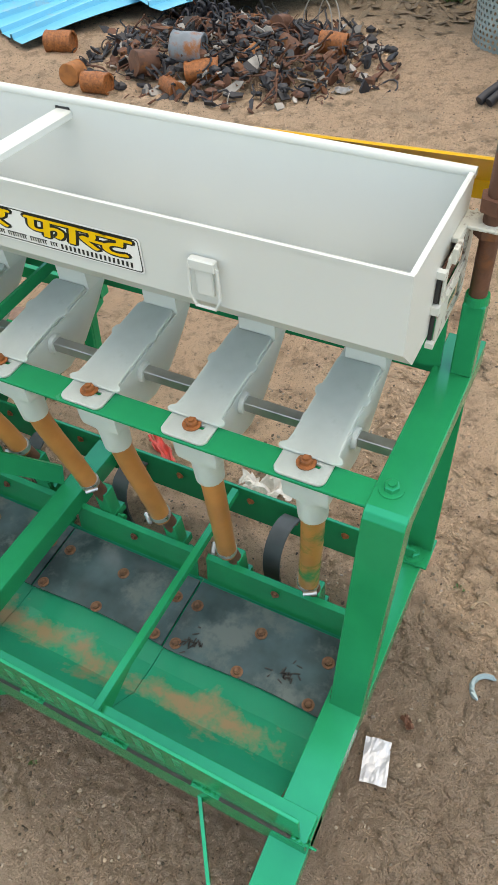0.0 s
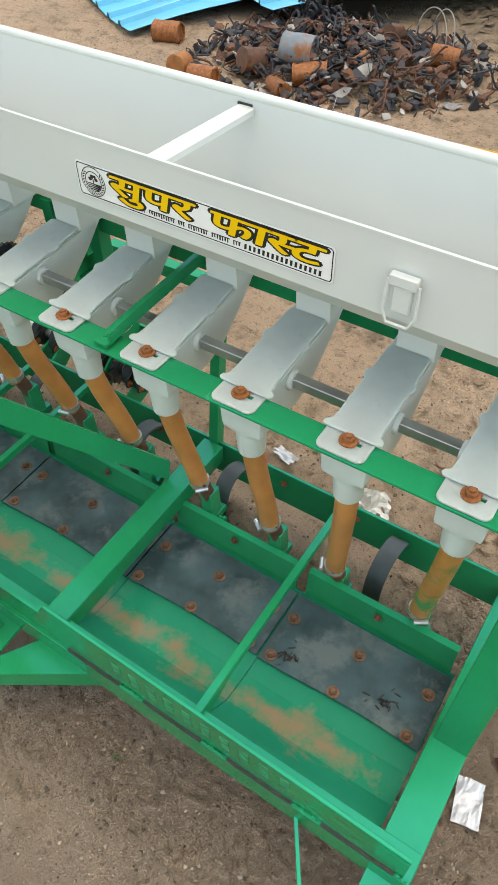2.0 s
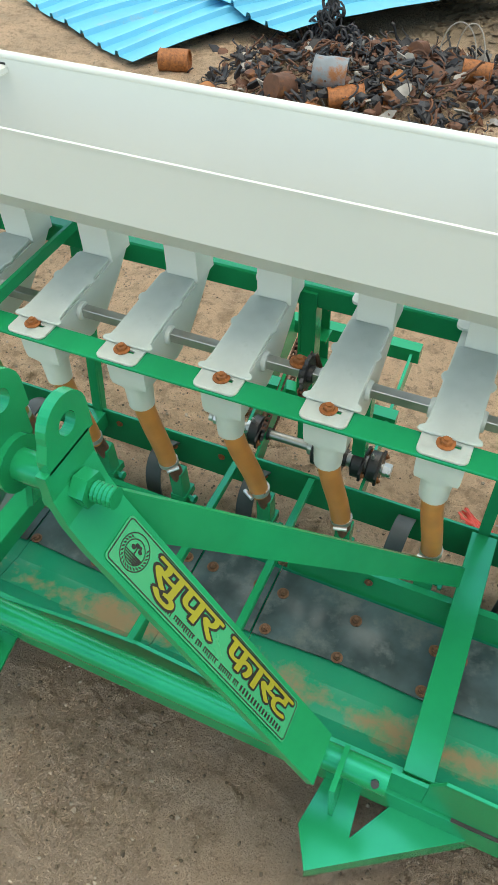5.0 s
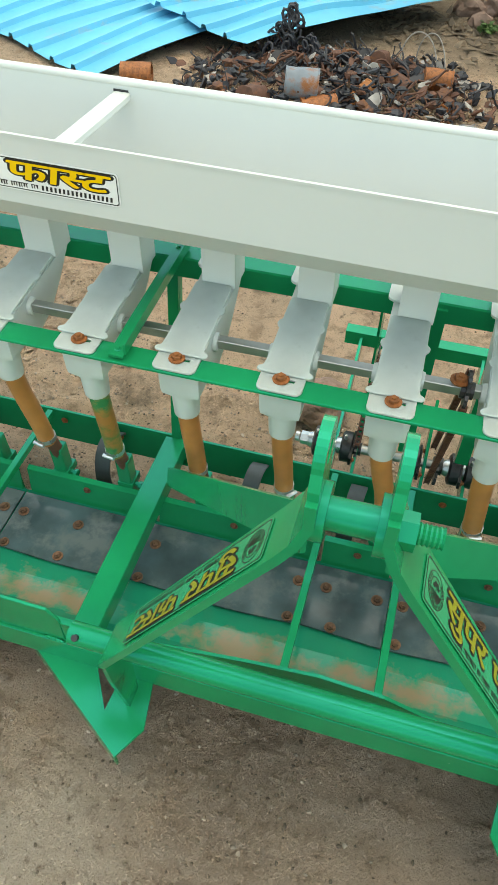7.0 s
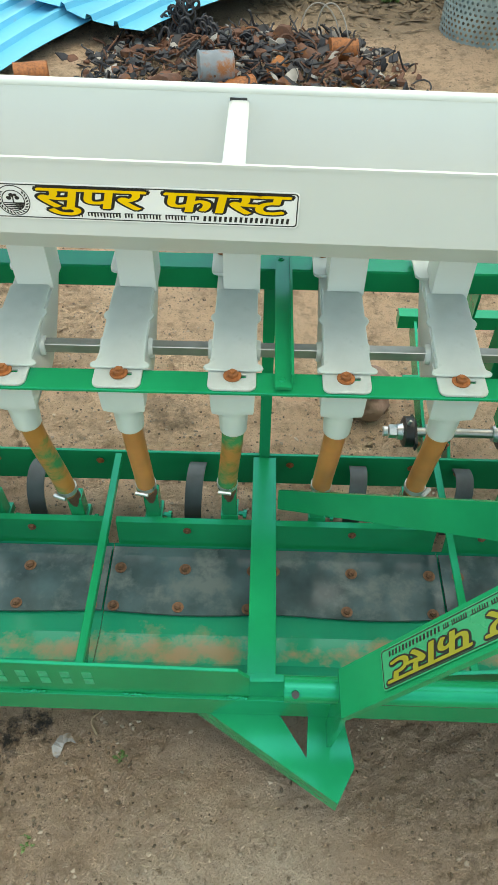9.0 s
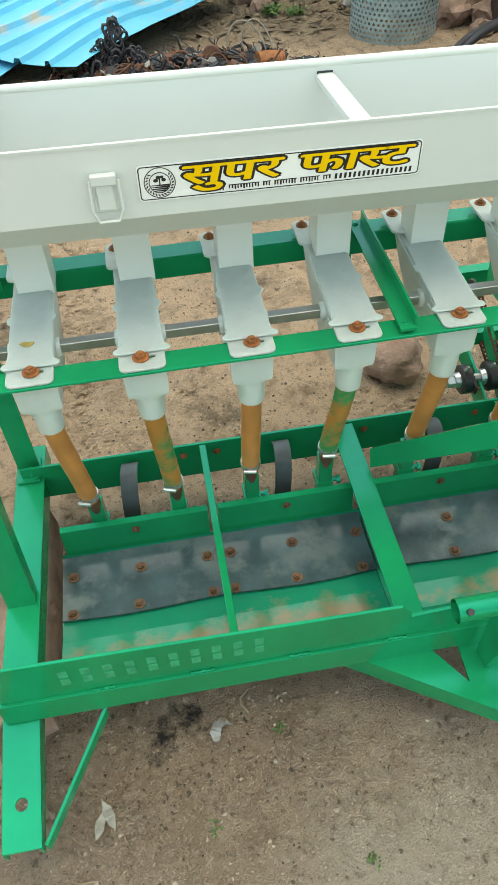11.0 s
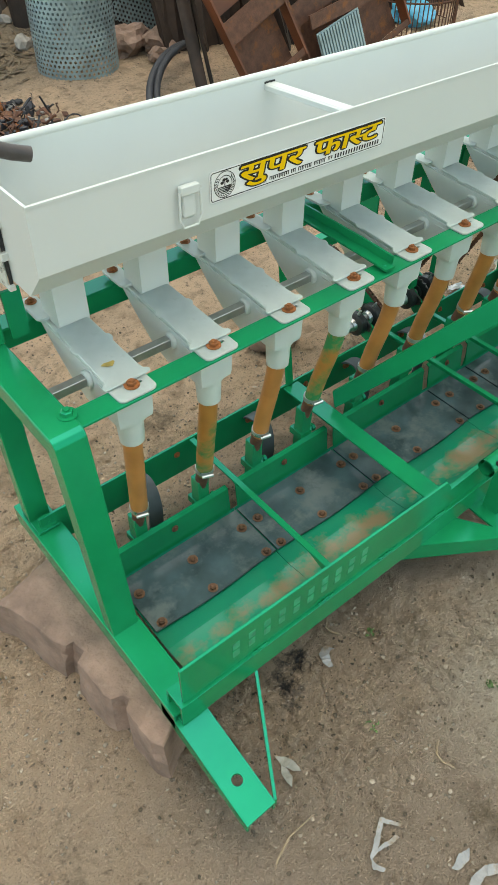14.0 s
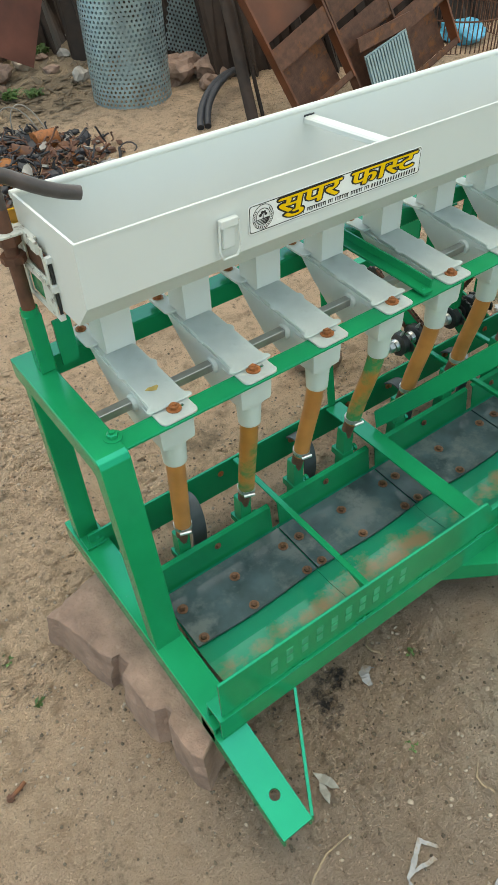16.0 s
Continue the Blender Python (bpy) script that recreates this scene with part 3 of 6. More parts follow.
    return part("sticker", bm, [base, INK, INKY if base is STICKER else INK_DULL], parent, "printed sticker with yellow lettering and a round emblem")


hopper = build_hopper()


def build_metering():
    """One plastic metering unit, x = 0 at its bolt."""
    # curved body, seen from the side
    side = [(0.014, 0.682), (0.026, 0.640), (0.055, 0.612), (0.105, 0.602), (0.160, 0.620), (0.215, 0.662), (0.262, 0.706), (0.262, 0.714), (0.200, 0.708), (0.014, 0.6955)]
    bm = bmesh.new()
    prism_x(bm, side, -0.035, 0.037)
    edge_bevel(bm, 0.006, 2)
    # rear lug bolted to the beam
    poly_prism(bm, [(x, y, 0.7145) for x, y in rounded(-0.046, -0.010, 0.235, 0.318, 0.012)], (0, 0, 0.005))
    # square neck up to the hopper
    bm2 = bmesh.new()
    box(bm2, -0.023, 0.040, 0.199, 0.262, 0.0, 1.0)
    body = ("metering_unit", bm)
    return body, bm2


def cover_mesh():
    # frosted cover: a rounded plate with ears, lying on the sloping face
    bm = bmesh.new()
    L = 0.192
    out = [(-0.036, 0.0), (-0.044, 0.0005), (-0.048, 0.005), (-0.046, 0.011), (-0.039, 0.015), (-0.037, 0.030), (-0.036, 0.108), (-0.040, 0.113), (-0.0425, 0.120), (-0.0405, 0.127), (-0.036, 0.131), (-0.035, L - 0.006), (-0.030, L)]
    pts = out + [(-x, y) for x, y in out[::-1]]
    poly_prism(bm, [(x, y, 0) for x, y in pts], (0, 0, 0.0045))
    edge_bevel(bm, 0.0015)
    return bm


def tab_mesh():
    # rounded tab with an open slot beside the bolt
    bm = bmesh.new()
    out = rounded(-0.038, 0.038, -0.030, 0.030, 0.012, 5)
    n = len(out)
    hole = []
    for px, py in out:
        a = math.atan2(py, px + 0.0)
        c, q = math.cos(a), math.sin(a)
        hole.append((0.006 + 0.0048 * c + (0.012 if c > 0 else -0.012), 0.0048 * q))
    rings = [[bm.verts.new((x, y, z)) for x, y in pts] for pts, z in ((out, 0.0), (out, 0.003), ([(x * 0.97, y * 0.96) for x, y in out], 0.004), (hole, 0.004), (hole, 0.0))]
    for r0, r1 in zip(rings, rings[1:] + rings[:1]):
        for k in range(n):
            bm.faces.new((r0[k], r0[(k + 1) % n], r1[(k + 1) % n], r1[k]))
    return bm


def outlet_mesh():
    bm = bmesh.new()
    rings = []
    for z, w, d in ((0.684, 0.037, 0.030), (0.622, 0.0355, 0.029), (0.612, 0.0345, 0.028), (0.604, 0.0285, 0.027), (0.598, 0.0260, 0.0260), (0.550, 0.0238, 0.0238)):
        sq = max(0.0, min(1.0, (w - 0.026) / 0.009))
        ring = []
        for k in range(20):
            a = (k + 0.5) * math.tau / 20
            c, s = math.cos(a), math.sin(a)
            e = 1 / max(abs(c), abs(s)) * sq + (1 - sq)
            ring.append(bm.verts.new((c * e * w, 0.024 + s * e * d, z)))
        rings.append(ring)
    for a, b in zip(rings, rings[1:]):
        for k in range(20):
            bm.faces.new((a[k], a[(k + 1) % 20], b[(k + 1) % 20], b[k]))
    bm.faces.new(rings[-1][::-1])
    bm.faces.new(rings[0])
    return bm


def boss_mesh():
    bm = bmesh.new()
    sweep(bm, [(-0.043, 0, 0), (-0.034, 0, 0), (0.036, 0, 0), (0.044, 0, 0)], [0.016, 0.018, 0.018, 0.016], 18)
    return bm


CLAMP_X = (-1.065, -0.888, -0.722, -0.556, -0.366, -0.178, 0.030, 0.203, 0.380, 0.552, 0.724, 0.872, 1.048)
CLAMP_Z = (0.295, 0.298, 0.318, 0.330, 0.330, 0.335, 0.345, 0.340, 0.335, 0.304, 0.288, 0.252, 0.252)


def build_units():
    first = {}
    for i in range(13):
        ux = (i - 6) * S
        m = pose(ux, 0, 0)
        if not first:
            (name, bm), neck = build_metering()
            first["metering_unit"] = part(name, bm, PLASTIC, drill, "milky plastic metering unit", smooth=True)
            u = first["metering_unit"]
            first["neck"] = part("neck", neck, WHITE, u)
            first["cover"] = part("cover", cover_mesh(), COVER, u, "frosted plastic cover")
            first["tab"] = part("tab", tab_mesh(), COVER, u)
            first["outlet"] = part("outlet", outlet_mesh(), PLASTIC, u, smooth=True)
            first["boss"] = part("shaft_boss", boss_mesh(), PLASTIC, u, smooth=True)
            first["cover"].matrix_basis = pose(0.0015, 0.008, 0.6968, 3.9, 0, 0)
            first["tab"].matrix_basis = pose(0, 0.0, 0.6915, 0, 0, 0)
            first["boss"].matrix_basis = pose(0, 0.088, 0.672)
        else:
            u = again(first["metering_unit"], m, drill)
            for k in ("neck", "cover", "tab", "outlet", "boss"):
                again(first[k], first[k].matrix_basis, u)
        u.matrix_basis = m
        neck = [o for o in u.children if o.name.startswith("neck")][0]
        neck.matrix_basis = Matrix.Translation((0, 0, 0.706)) @ Matrix.Diagonal((1, 1, 0.853 - 0.0166 * ux - 0.7075, 1))
        rivet(u, random.uniform(-0.003, 0.003), 0, 0.6957, rz=random.uniform(0, 60), scale=0.95)
        rivet(u, -0.028, 0.300, 0.7195, scale=0.75)
        if i == 0:
            bm = bmesh.new()
            poly_prism(bm, [(0.012 * math.cos(k * 0.7) * (1 + 0.3 * math.sin(k * 2.1)) - 0.004, 0.062 + 0.007 * math.sin(k * 0.7) * (1 + 0.3 * math.cos(k * 1.7)), 0.7053) for k in range(9)], (0, 0, 0.0008))
            part("paint_spot", bm, YELLOW_SPOT, u, "smear of yellow paint")
        # tube down to the opener
        cx, cz = CLAMP_X[i], CLAMP_Z[i]
        bm = bmesh.new()
        top, foot = Vector((ux, 0.024, 0.585)), Vector((cx, 0.072, cz - 0.012))
        sweep(bm, curve(top, top + Vector((0, 0.004, -0.10)), foot + Vector(((ux - cx) * 0.25, -0.012, 0.10)), foot, 10), [0.0200] + [0.0195] * 10, 16)
        tb = part("seed_tube", bm, TUBE_SMEARED if i in (1, 3, 12) else TUBE, drill, "amber plastic seed tube with green paint smears" if i in (1, 12, 3) else "amber plastic seed tube", smooth=True)
        bm = bmesh.new()
        sweep(bm, [(cx, 0.071, cz + 0.006), (cx, 0.0715, cz - 0.006)], 0.0212, 20)
        cl = part("hose_clamp", bm, ZINC, tb, "zinc hose clamp", smooth=True)
        bm = bmesh.new()
        a = random.uniform(-1.2, 0.9)
        dx, dy = math.sin(a), -math.cos(a)
        sweep(bm, [(cx + dx * 0.026 - dy * 0.013, 0.071 + dy * 0.026 + dx * 0.013, cz), (cx + dx * 0.026 + dy * 0.013, 0.071 + dy * 0.026 - dx * 0.013, cz)], 0.0045, 8)
        part("clamp_screw", bm, ZINC, tb)
        # opener: rusty stub in a green square socket, down to the soil
        bm = bmesh.new()
        sweep(bm, [(cx, 0.072, cz + 0.01), (cx + 0.003, 0.096, cz - 0.080)], 0.0150, 12)
        op = part("opener", bm, RUST_DARK, drill, "rusty seed opener in a green socket", smooth=True)
        bm = bmesh.new()
        poly_prism(bm, [(cx - 0.013, 0.088, 0.02), (cx + 0.018, 0.088, 0.02), (cx + 0.018, 0.120, 0.02), (cx - 0.013, 0.120, 0.02)], (0.0, -0.008, cz - 0.072))
        edge_bevel(bm, 0.002)
        so = part("socket", bm, GREEN, op)
        bm = bmesh.new()
        box(bm, cx - 0.016, cx + 0.021, 0.081, 0.126, cz - 0.150, cz - 0.130)
        sweep(bm, [(cx + 0.022, 0.096, cz - 0.140), (cx + 0.040, 0.094, cz - 0.140)], 0.0055, 8)
        sweep(bm, [(cx + 0.032, 0.094, cz - 0.140), (cx + 0.040, 0.093, cz - 0.140)], 0.010, 6)
        part("socket_collar", bm, GREEN, op)
        bm = bmesh.new()
        poly_prism(bm, [(cx - 0.006, 0.03, 0.0), (cx - 0.006, 0.08, -0.02), (cx - 0.006, 0.11, 0.09), (cx - 0.006, 0.075, 0.09)], (0.014, 0, 0))
        part("tine_point", bm, RUST_DARK, op)


build_units()


def plain(name, build, material=None, label="", bev=0.0, smooth=False, parent=None):
    bm = bmesh.new()
    build(bm)
    if bev:
        edge_bevel(bm, bev)
    return part(name, bm, material or GREEN, parent or drill, label, smooth)


def angle_x(bm, x0, x1, y, z, wy, wz, t=0.006):
    """An angle section along x with its corner at (y, z), legs of signed lengths wy and wz."""
    sy, sz = math.copysign(t, wy), math.copysign(t, wz)
    return prism_x(bm, [(y, z), (y + wy, z), (y + wy, z + sz), (y + sy, z + sz), (y + sy, z + wz), (y, z + wz)], x0, x1)


def build_frame():
    # upper beams
    plain("rear_top_beam", lambda b: box(b, -1.192, 1.176, 0.275, 0.325, 0.655, 0.701), bev=0.003)
    plain("mounting_strip", lambda b: box(b, -1.196, 1.180, -0.032, 0.015, 0.684, 0.690), bev=0.001)
    plain("feed_shaft", lambda b: box(b, -1.215, 1.205, 0.079, 0.097, 0.664, 0.682), STEEL, "square steel feed shaft", bev=0.001)
    for x in (-0.460, 0.466):
        br = plain("brace", lambda b: (strip(b, [(x, -0.028, 0.696), (x, 0.055, 0.700), (x, 0.310, 0.706)], (0.026, 0, 0), -0.005),
                                       strip(b, [(x + 0.012, -0.020, 0.709), (x + 0.012, 0.055, 0.713), (x + 0.012, 0.310, 0.719)], (0, 0, 0.022), 0.004)))
        rivet(br, x - 0.002, -0.012, 0.697, material=GREEN, scale=0.7)
        rivet(br, x - 0.003, 0.295, 0.7065, material=GREEN, scale=0.7)
    for x in (-0.480, 0.468):
        plain("upright", lambda b: (poly_prism(b, [(x - 0.012, 0.226, 0.20), (x + 0.012, 0.226, 0.20), (x + 0.012, 0.290, 0.656), (x - 0.012, 0.290, 0.656)], (0, 0.006, 0)), poly_prism(b, [(x + 0.007, 0.2325, 0.20), (x + 0.007, 0.252, 0.20), (x + 0.007, 0.316, 0.656), (x + 0.007, 0.2965, 0.656)], (0.005, 0, 0))), bev=0.001)
    # end frames: a bent channel with two legs and flanged feet
    for s in (-1, 1):
        x0, x1 = (-1.252, -1.194) if s < 0 else (1.178, 1.236)

        def bent(b, y_leg0=-0.040):
            outer = [(-0.046, 0.182), (-0.046, 0.680), (-0.040, 0.690), (-0.030, 0.694), (0.335, 0.694), (0.335, 0.688), (-0.026, 0.688), (-0.034, 0.684), (-0.040, 0.676), (-0.040, 0.182)]
            prism_x(b, outer, x0, x1)
            # channel flanges
            for xa in (x0, x1 - 0.005):
                prism_x(b, [(-0.0405, 0.182), (-0.0405, 0.686), (0.335, 0.689), (0.335, 0.650), (-0.004, 0.650), (-0.012, 0.640), (-0.012, 0.182)][::-1], xa, xa + 0.005)
        # the front leg runs back as it goes down
        fr = plain("end_frame", bent, bev=0.0012)
        me = fr.data
        for v in me.vertices:
            if v.co.z < 0.6:
                v.co.y -= 0.055 * (0.66 - v.co.z) / 0.47
                v.co.x -= 0.014 * (0.66 - v.co.z) / 0.47 * (1 if s > 0 else 0)
        rivet(fr, s * 1.200, 0.004, 0.694, rz=12, scale=1.15, material=GREEN)
        plain("rear_leg", lambda b: (box(b, x0 + 0.004, x1 - 0.004, 0.268, 0.274, 0.185, 0.652), box(b, x0 + 0.004, x0 + 0.010, 0.274, 0.305, 0.185, 0.652),
                                     box(b, x0 + 0.004, x1 - 0.002, 0.225, 0.300, 0.186, 0.192)), parent=drill, bev=0.001)
        rivet(fr, -1.215 if s < 0 else 1.200, 0.248, 0.192, scale=1.5, material=GREEN)
        # side rails, with a tongue reaching forward under the front beam
        rx0, rx1 = (-1.254, -1.188) if s < 0 else (1.156, 1.222)
        plain("side_rail", lambda b: (box(b, rx0, rx1, -0.315, 0.345, 0.179, 0.185), box(b, rx0, rx0 + 0.006, -0.315, 0.345, 0.130, 0.179), box(b, rx1 - 0.006, rx1, -0.315, 0.345, 0.130, 0.179)), bev=0.0012)

        def tongue(b):
            za, zb, ya, yb = 0.172, 0.118, -0.27, -0.532
            hx, hy, hr = (rx0 + rx1) / 2, -0.462, 0.011
            n = 16
            outer = []
            for k in range(n):
                a = k * math.tau / n
                c, q = math.cos(a), math.sin(a)
                if abs(c) > abs(q) + 1e-6:
                    px, py = (rx1 if c > 0 else rx0), hy + q / abs(c) * 0.06
                else:
                    px, py = hx + c / abs(q) * 0.033, (hy + 0.06 if q > 0 else hy - 0.06)
                outer.append((px, max(yb, min(ya, py))))
            inner = [(hx + hr * math.cos(k * math.tau / n), hy + hr * math.sin(k * math.tau / n)) for k in range(n)]

            def z(y):
                return za + (zb - za) * (y - ya) / (yb - ya)
            for dz in (0, -0.006):
                vo = [b.verts.new((x, y, z(y) + dz)) for x, y in outer]
                vi = [b.verts.new((x, y, z(y) + dz)) for x, y in inner]
                for k in range(n):
                    b.faces.new((vo[k], vo[(k + 1) % n], vi[(k + 1) % n], vi[k]))
                if dz == 0:
                    top_i = vi
                else:
                    for k in range(n):
                        b.faces.new((top_i[k], top_i[(k + 1) % n], vi[(k + 1) % n], vi[k]))
            y1 = hy + 0.06
            box_pts = [(rx0, y1, z(y1) - 0.006), (rx1, y1, z(y1) - 0.006), (rx1, ya, za - 0.006), (rx0, ya, za - 0.006)]
            poly_prism(b, box_pts, (0, 0, 0.006))
            y2 = hy - 0.06
            poly_prism(b, [(rx0, yb, zb - 0.006), (rx1, yb, zb - 0.006), (rx1, y2, z(y2) - 0.006), (rx0, y2, z(y2) - 0.006)], (0, 0, 0.006))
            # downturned edges
            for xa in (rx0, rx1 - 0.005):
                poly_prism(b, [(xa, ya, za - 0.006), (xa, yb, zb - 0.006), (xa, yb, zb - 0.030), (xa, ya, za - 0.045)], (0.005, 0, 0))
            bmesh.ops.remove_doubles(b, verts=b.verts, dist=1e-4)
        plain("tongue", tongue)
        # thin stay from the tongue's tip to the beam
        tx = -1.188 if s < 0 else 1.158
        plain("stay", lambda b: strip(b, [(tx - s * 0.002, -0.525, 0.095), (-1.070 if s < 0 else 1.022, -0.330, 0.150)], (0, 0.0, 0.026), 0.006))
    # front beam, falling a little along its length like the hopper
    def tilted(name, build, **kw):
        ob = plain(name, build, **kw)
        for v in ob.data.vertices:
            v.co.z -= 0.0115 * v.co.x
        return ob
    fb = tilted("front_beam", lambda b: (angle_x(b, -1.245, 1.220, -0.3315, 0.220, 0.050, -0.070), angle_x(b, -1.245, 1.220, -0.280, 0.150, -0.048, 0.055)), bev=0.001)
    for x0, x1, c in ((-1.236, -0.520, 1), (0.505, 1.208, -1)):
        def plate(b):
            if c > 0:
                pts = [(x0, 0.2225), (x1 + 0.02, 0.2225), (x1 + 0.02, 0.298), (x1, 0.327), (x0, 0.339)]
            else:
                pts = [(x0 - 0.02, 0.2225), (x1, 0.2225), (x1, 0.314), (x0, 0.345), (x0 - 0.02, 0.310)]
            poly_prism(b, [(x, -0.326, z) for x, z in pts], (0, 0.006, 0))
        pl = tilted("front_plate", plate, label="green steel front plate with a faded stencilled number", bev=0.0008)
        # the seam is welded here and there and open between
        xs = x0 + 0.03
        while xs < x1 - 0.10:
            if c < 0:
                tilted("seam_gap", lambda b: box(b, xs, xs + 0.125, -0.3318, -0.3262, 0.2201, 0.2235), material=BLACK, parent=fb)
            bm = bmesh.new()
            rw = random.Random(int(xs * 1000))
            for j in range(9):
                blob(bm, (xs + 0.130 + j * 0.0045, -0.3285 + rw.uniform(-0.001, 0.001), 0.2215 - 0.0115 * xs + rw.uniform(-0.001, 0.001)), rw.uniform(0.003, 0.0048), j + xs, (1.2, 0.8, 0.8), 1, 0.3)
            part("weld", bm, GREEN, fb, smooth=True)
            xs += 0.178
        # stencilled number as plain bars
        a = x0 + 0.115 if c > 0 else x0 + 0.150
        for k in range(10):
            xa = a + k * 0.0375
            for z0, z1 in ((0.256, 0.277), (0.283, 0.304)):
                zt = z0 - 0.0115 * xa
                part("stencil_bar", box(bmesh.new(), xa, xa + 0.016, -0.3268, -0.3258, zt, zt + z1 - z0), STENCIL if c > 0 else STENCIL_DULL, pl)
    # the middle of the beam stands lower between the hitch arms
    plain("middle_plate", lambda b: poly_prism(b, [(-0.50, -0.324, 0.205), (0.485, -0.324, 0.205), (0.485, -0.324, 0.290), (0.34, -0.324, 0.290), (0.20, -0.324, 0.306), (0.09, -0.324, 0.350), (-0.02, -0.324, 0.362), (-0.14, -0.324, 0.345), (-0.26, -0.324, 0.322), (-0.36, -0.324, 0.300), (-0.50, -0.324, 0.290)], (0, 0.006, 0)))
    # rear lower beam
    plain("rear_beam", lambda b: angle_x(b, -1.236, 1.204, 0.236, 0.118, 0.055, 0.104, 0.007), bev=0.001)
    plain("rear_rail", lambda b: box(b, -1.20, 1.20, 0.262, 0.285, 0.085, 0.110), bev=0.002)
    # crossbars
    for x in (-0.479, 0.471):
        plain("crossbar", lambda b: (box(b, x - 0.026, x + 0.026, -0.290, 0.228, 0.219, 0.225), box(b, x + 0.020, x + 0.026, -0.290, 0.228, 0.178, 0.219)), bev=0.001)
    for x in (-0.813, -0.090, 0.087, 0.806):
        plain("thin_crossbar", lambda b: (box(b, x - 0.0075, x + 0.0075, -0.318, 0.230, 0.219, 0.225), poly_prism(b, [(x + 0.0015, -0.318, 0.219), (x + 0.0015, 0.230, 0.219), (x + 0.0015, 0.230, 0.207), (x + 0.0015, -0.20, 0.205), (x + 0.0015, -0.318, 0.160)], (0.006, 0, 0))), bev=0.001)


build_frame()


def build_troughs():
    joints = (-1.162, -0.813, -0.479, -0.090, 0.087, 0.471, 0.806, 1.150)
    bays = [(a + 0.0006, b - 0.0006) for a, b in zip(joints, joints[1:])]
    prof = [(0.060, 0.112), (0.056, 0.104), (-0.150, 0.098), (-0.215, 0.108), (-0.290, 0.180), (-0.318, 0.196)]
    for n, (a, b) in enumerate(bays):
        bm = bmesh.new()
        low = [(y, z - 0.003) for y, z in prof[::-1]]
        prism_x(bm, prof + low, a, b)
        pan = part("pan", bm, PAN, drill, "green painted steel pan, dusty")
        bm = bmesh.new()
        fl = [(0.0585, 0.110), (0.064, 0.150), (0.068, 0.184), (0.080, 0.188), (0.080, 0.185), (0.0705, 0.181), (0.067, 0.150), (0.0615, 0.110)]
        prism_x(bm, fl, a + 0.011, b - 0.011)
        part("rear_flange", bm, GREEN, pan)
        # rubber sheet with a slightly wavy front edge
        bm = bmesh.new()
        m = 14
        ring = []
        for i in range(m + 1):
            x = a + 0.002 + (b - a - 0.004) * i / m
            ring.append((x, -0.108 + 0.004 * math.sin(x * 14 + n), 0.1055))
        pts = [(a + 0.002, 0.050, 0.1085)] + ring + [(b - 0.002, 0.050, 0.1085)]
        poly_prism(bm, pts, (0, 0, 0.005))
        sh = part("rubber_sheet", bm, RUBBER, pan, "grey rubber sheet, dusty and scuffed")
        if n == 6:
            rnd = random.Random(9)
            for cx, cy in ((0.862, -0.080), (1.058, -0.058)):
                bm = bmesh.new()
                for _ in range(22):
                    px, py, ang, ln = cx + rnd.gauss(0, 0.015), cy + rnd.gauss(0, 0.011), rnd.uniform(0, 3.1), rnd.uniform(0.005, 0.016)
                    dx, dy = math.cos(ang) * ln / 2, math.sin(ang) * ln / 2
                    ex, ey = -math.sin(ang) * 0.0012, math.cos(ang) * 0.0012
                    poly_prism(bm, [(px - dx - ex, py - dy - ey, 0.1125), (px + dx - ex, py + dy - ey, 0.1125), (px + dx + ex, py + dy + ey, 0.1125), (px - dx + ex, py - dy + ey, 0.1125)], (0, 0, 0.0014))
                part("scuff", bm, BLACK, sh, "black scuffed spot")["kind"] = "stuff"
        w = b - a
        xs = [a + 0.024, a + 0.5 * w, b - 0.024] if w > 0.2 else [a + 0.04, b - 0.03]
        for x in xs:
            rivet(pan, x + random.uniform(-0.004, 0.004), -0.004, 0.1125, rz=random.uniform(0, 60), scale=0.86, material=RUST_DULL)
        for x in [a + 0.020, a + 0.47 * w, b - 0.03] if w > 0.2 else [a + 0.06]:
            rivet(pan, x + random.uniform(-0.006, 0.006), -0.095, 0.111, rz=random.uniform(0, 60), scale=0.82, material=RUST_DULL)
        rivet(pan, (a + b) / 2, 0.062, 0.165, rx=82, scale=0.6, material=RUST_DULL)


build_troughs()


def build_straps():
    # rubber straps curving from the rear beam to the pans
    for x in (-0.985, -0.630, -0.266, -0.030, 0.310, 0.560, 0.945):
        bm = bmesh.new()
        strip(bm, curve((x, 0.226, 0.205), (x - 0.002, 0.165, 0.262), (x - 0.008, 0.105, 0.205), (x - 0.014, 0.140, 0.060), 16), (0.038, 0, 0), -0.005)
        st = part("rubber_strap", bm, STRAP, drill, "curved black rubber strap", smooth=True)
        rivet(st, x, 0.224, 0.190, rx=90, scale=0.85)
    for x in (-1.10, -0.86, -0.78, -0.42, -0.14, 0.16, 0.38, 0.66, 0.84, 1.06):
        rivet(drill, x, 0.231, 0.195, rx=90, scale=0.6)


build_straps()


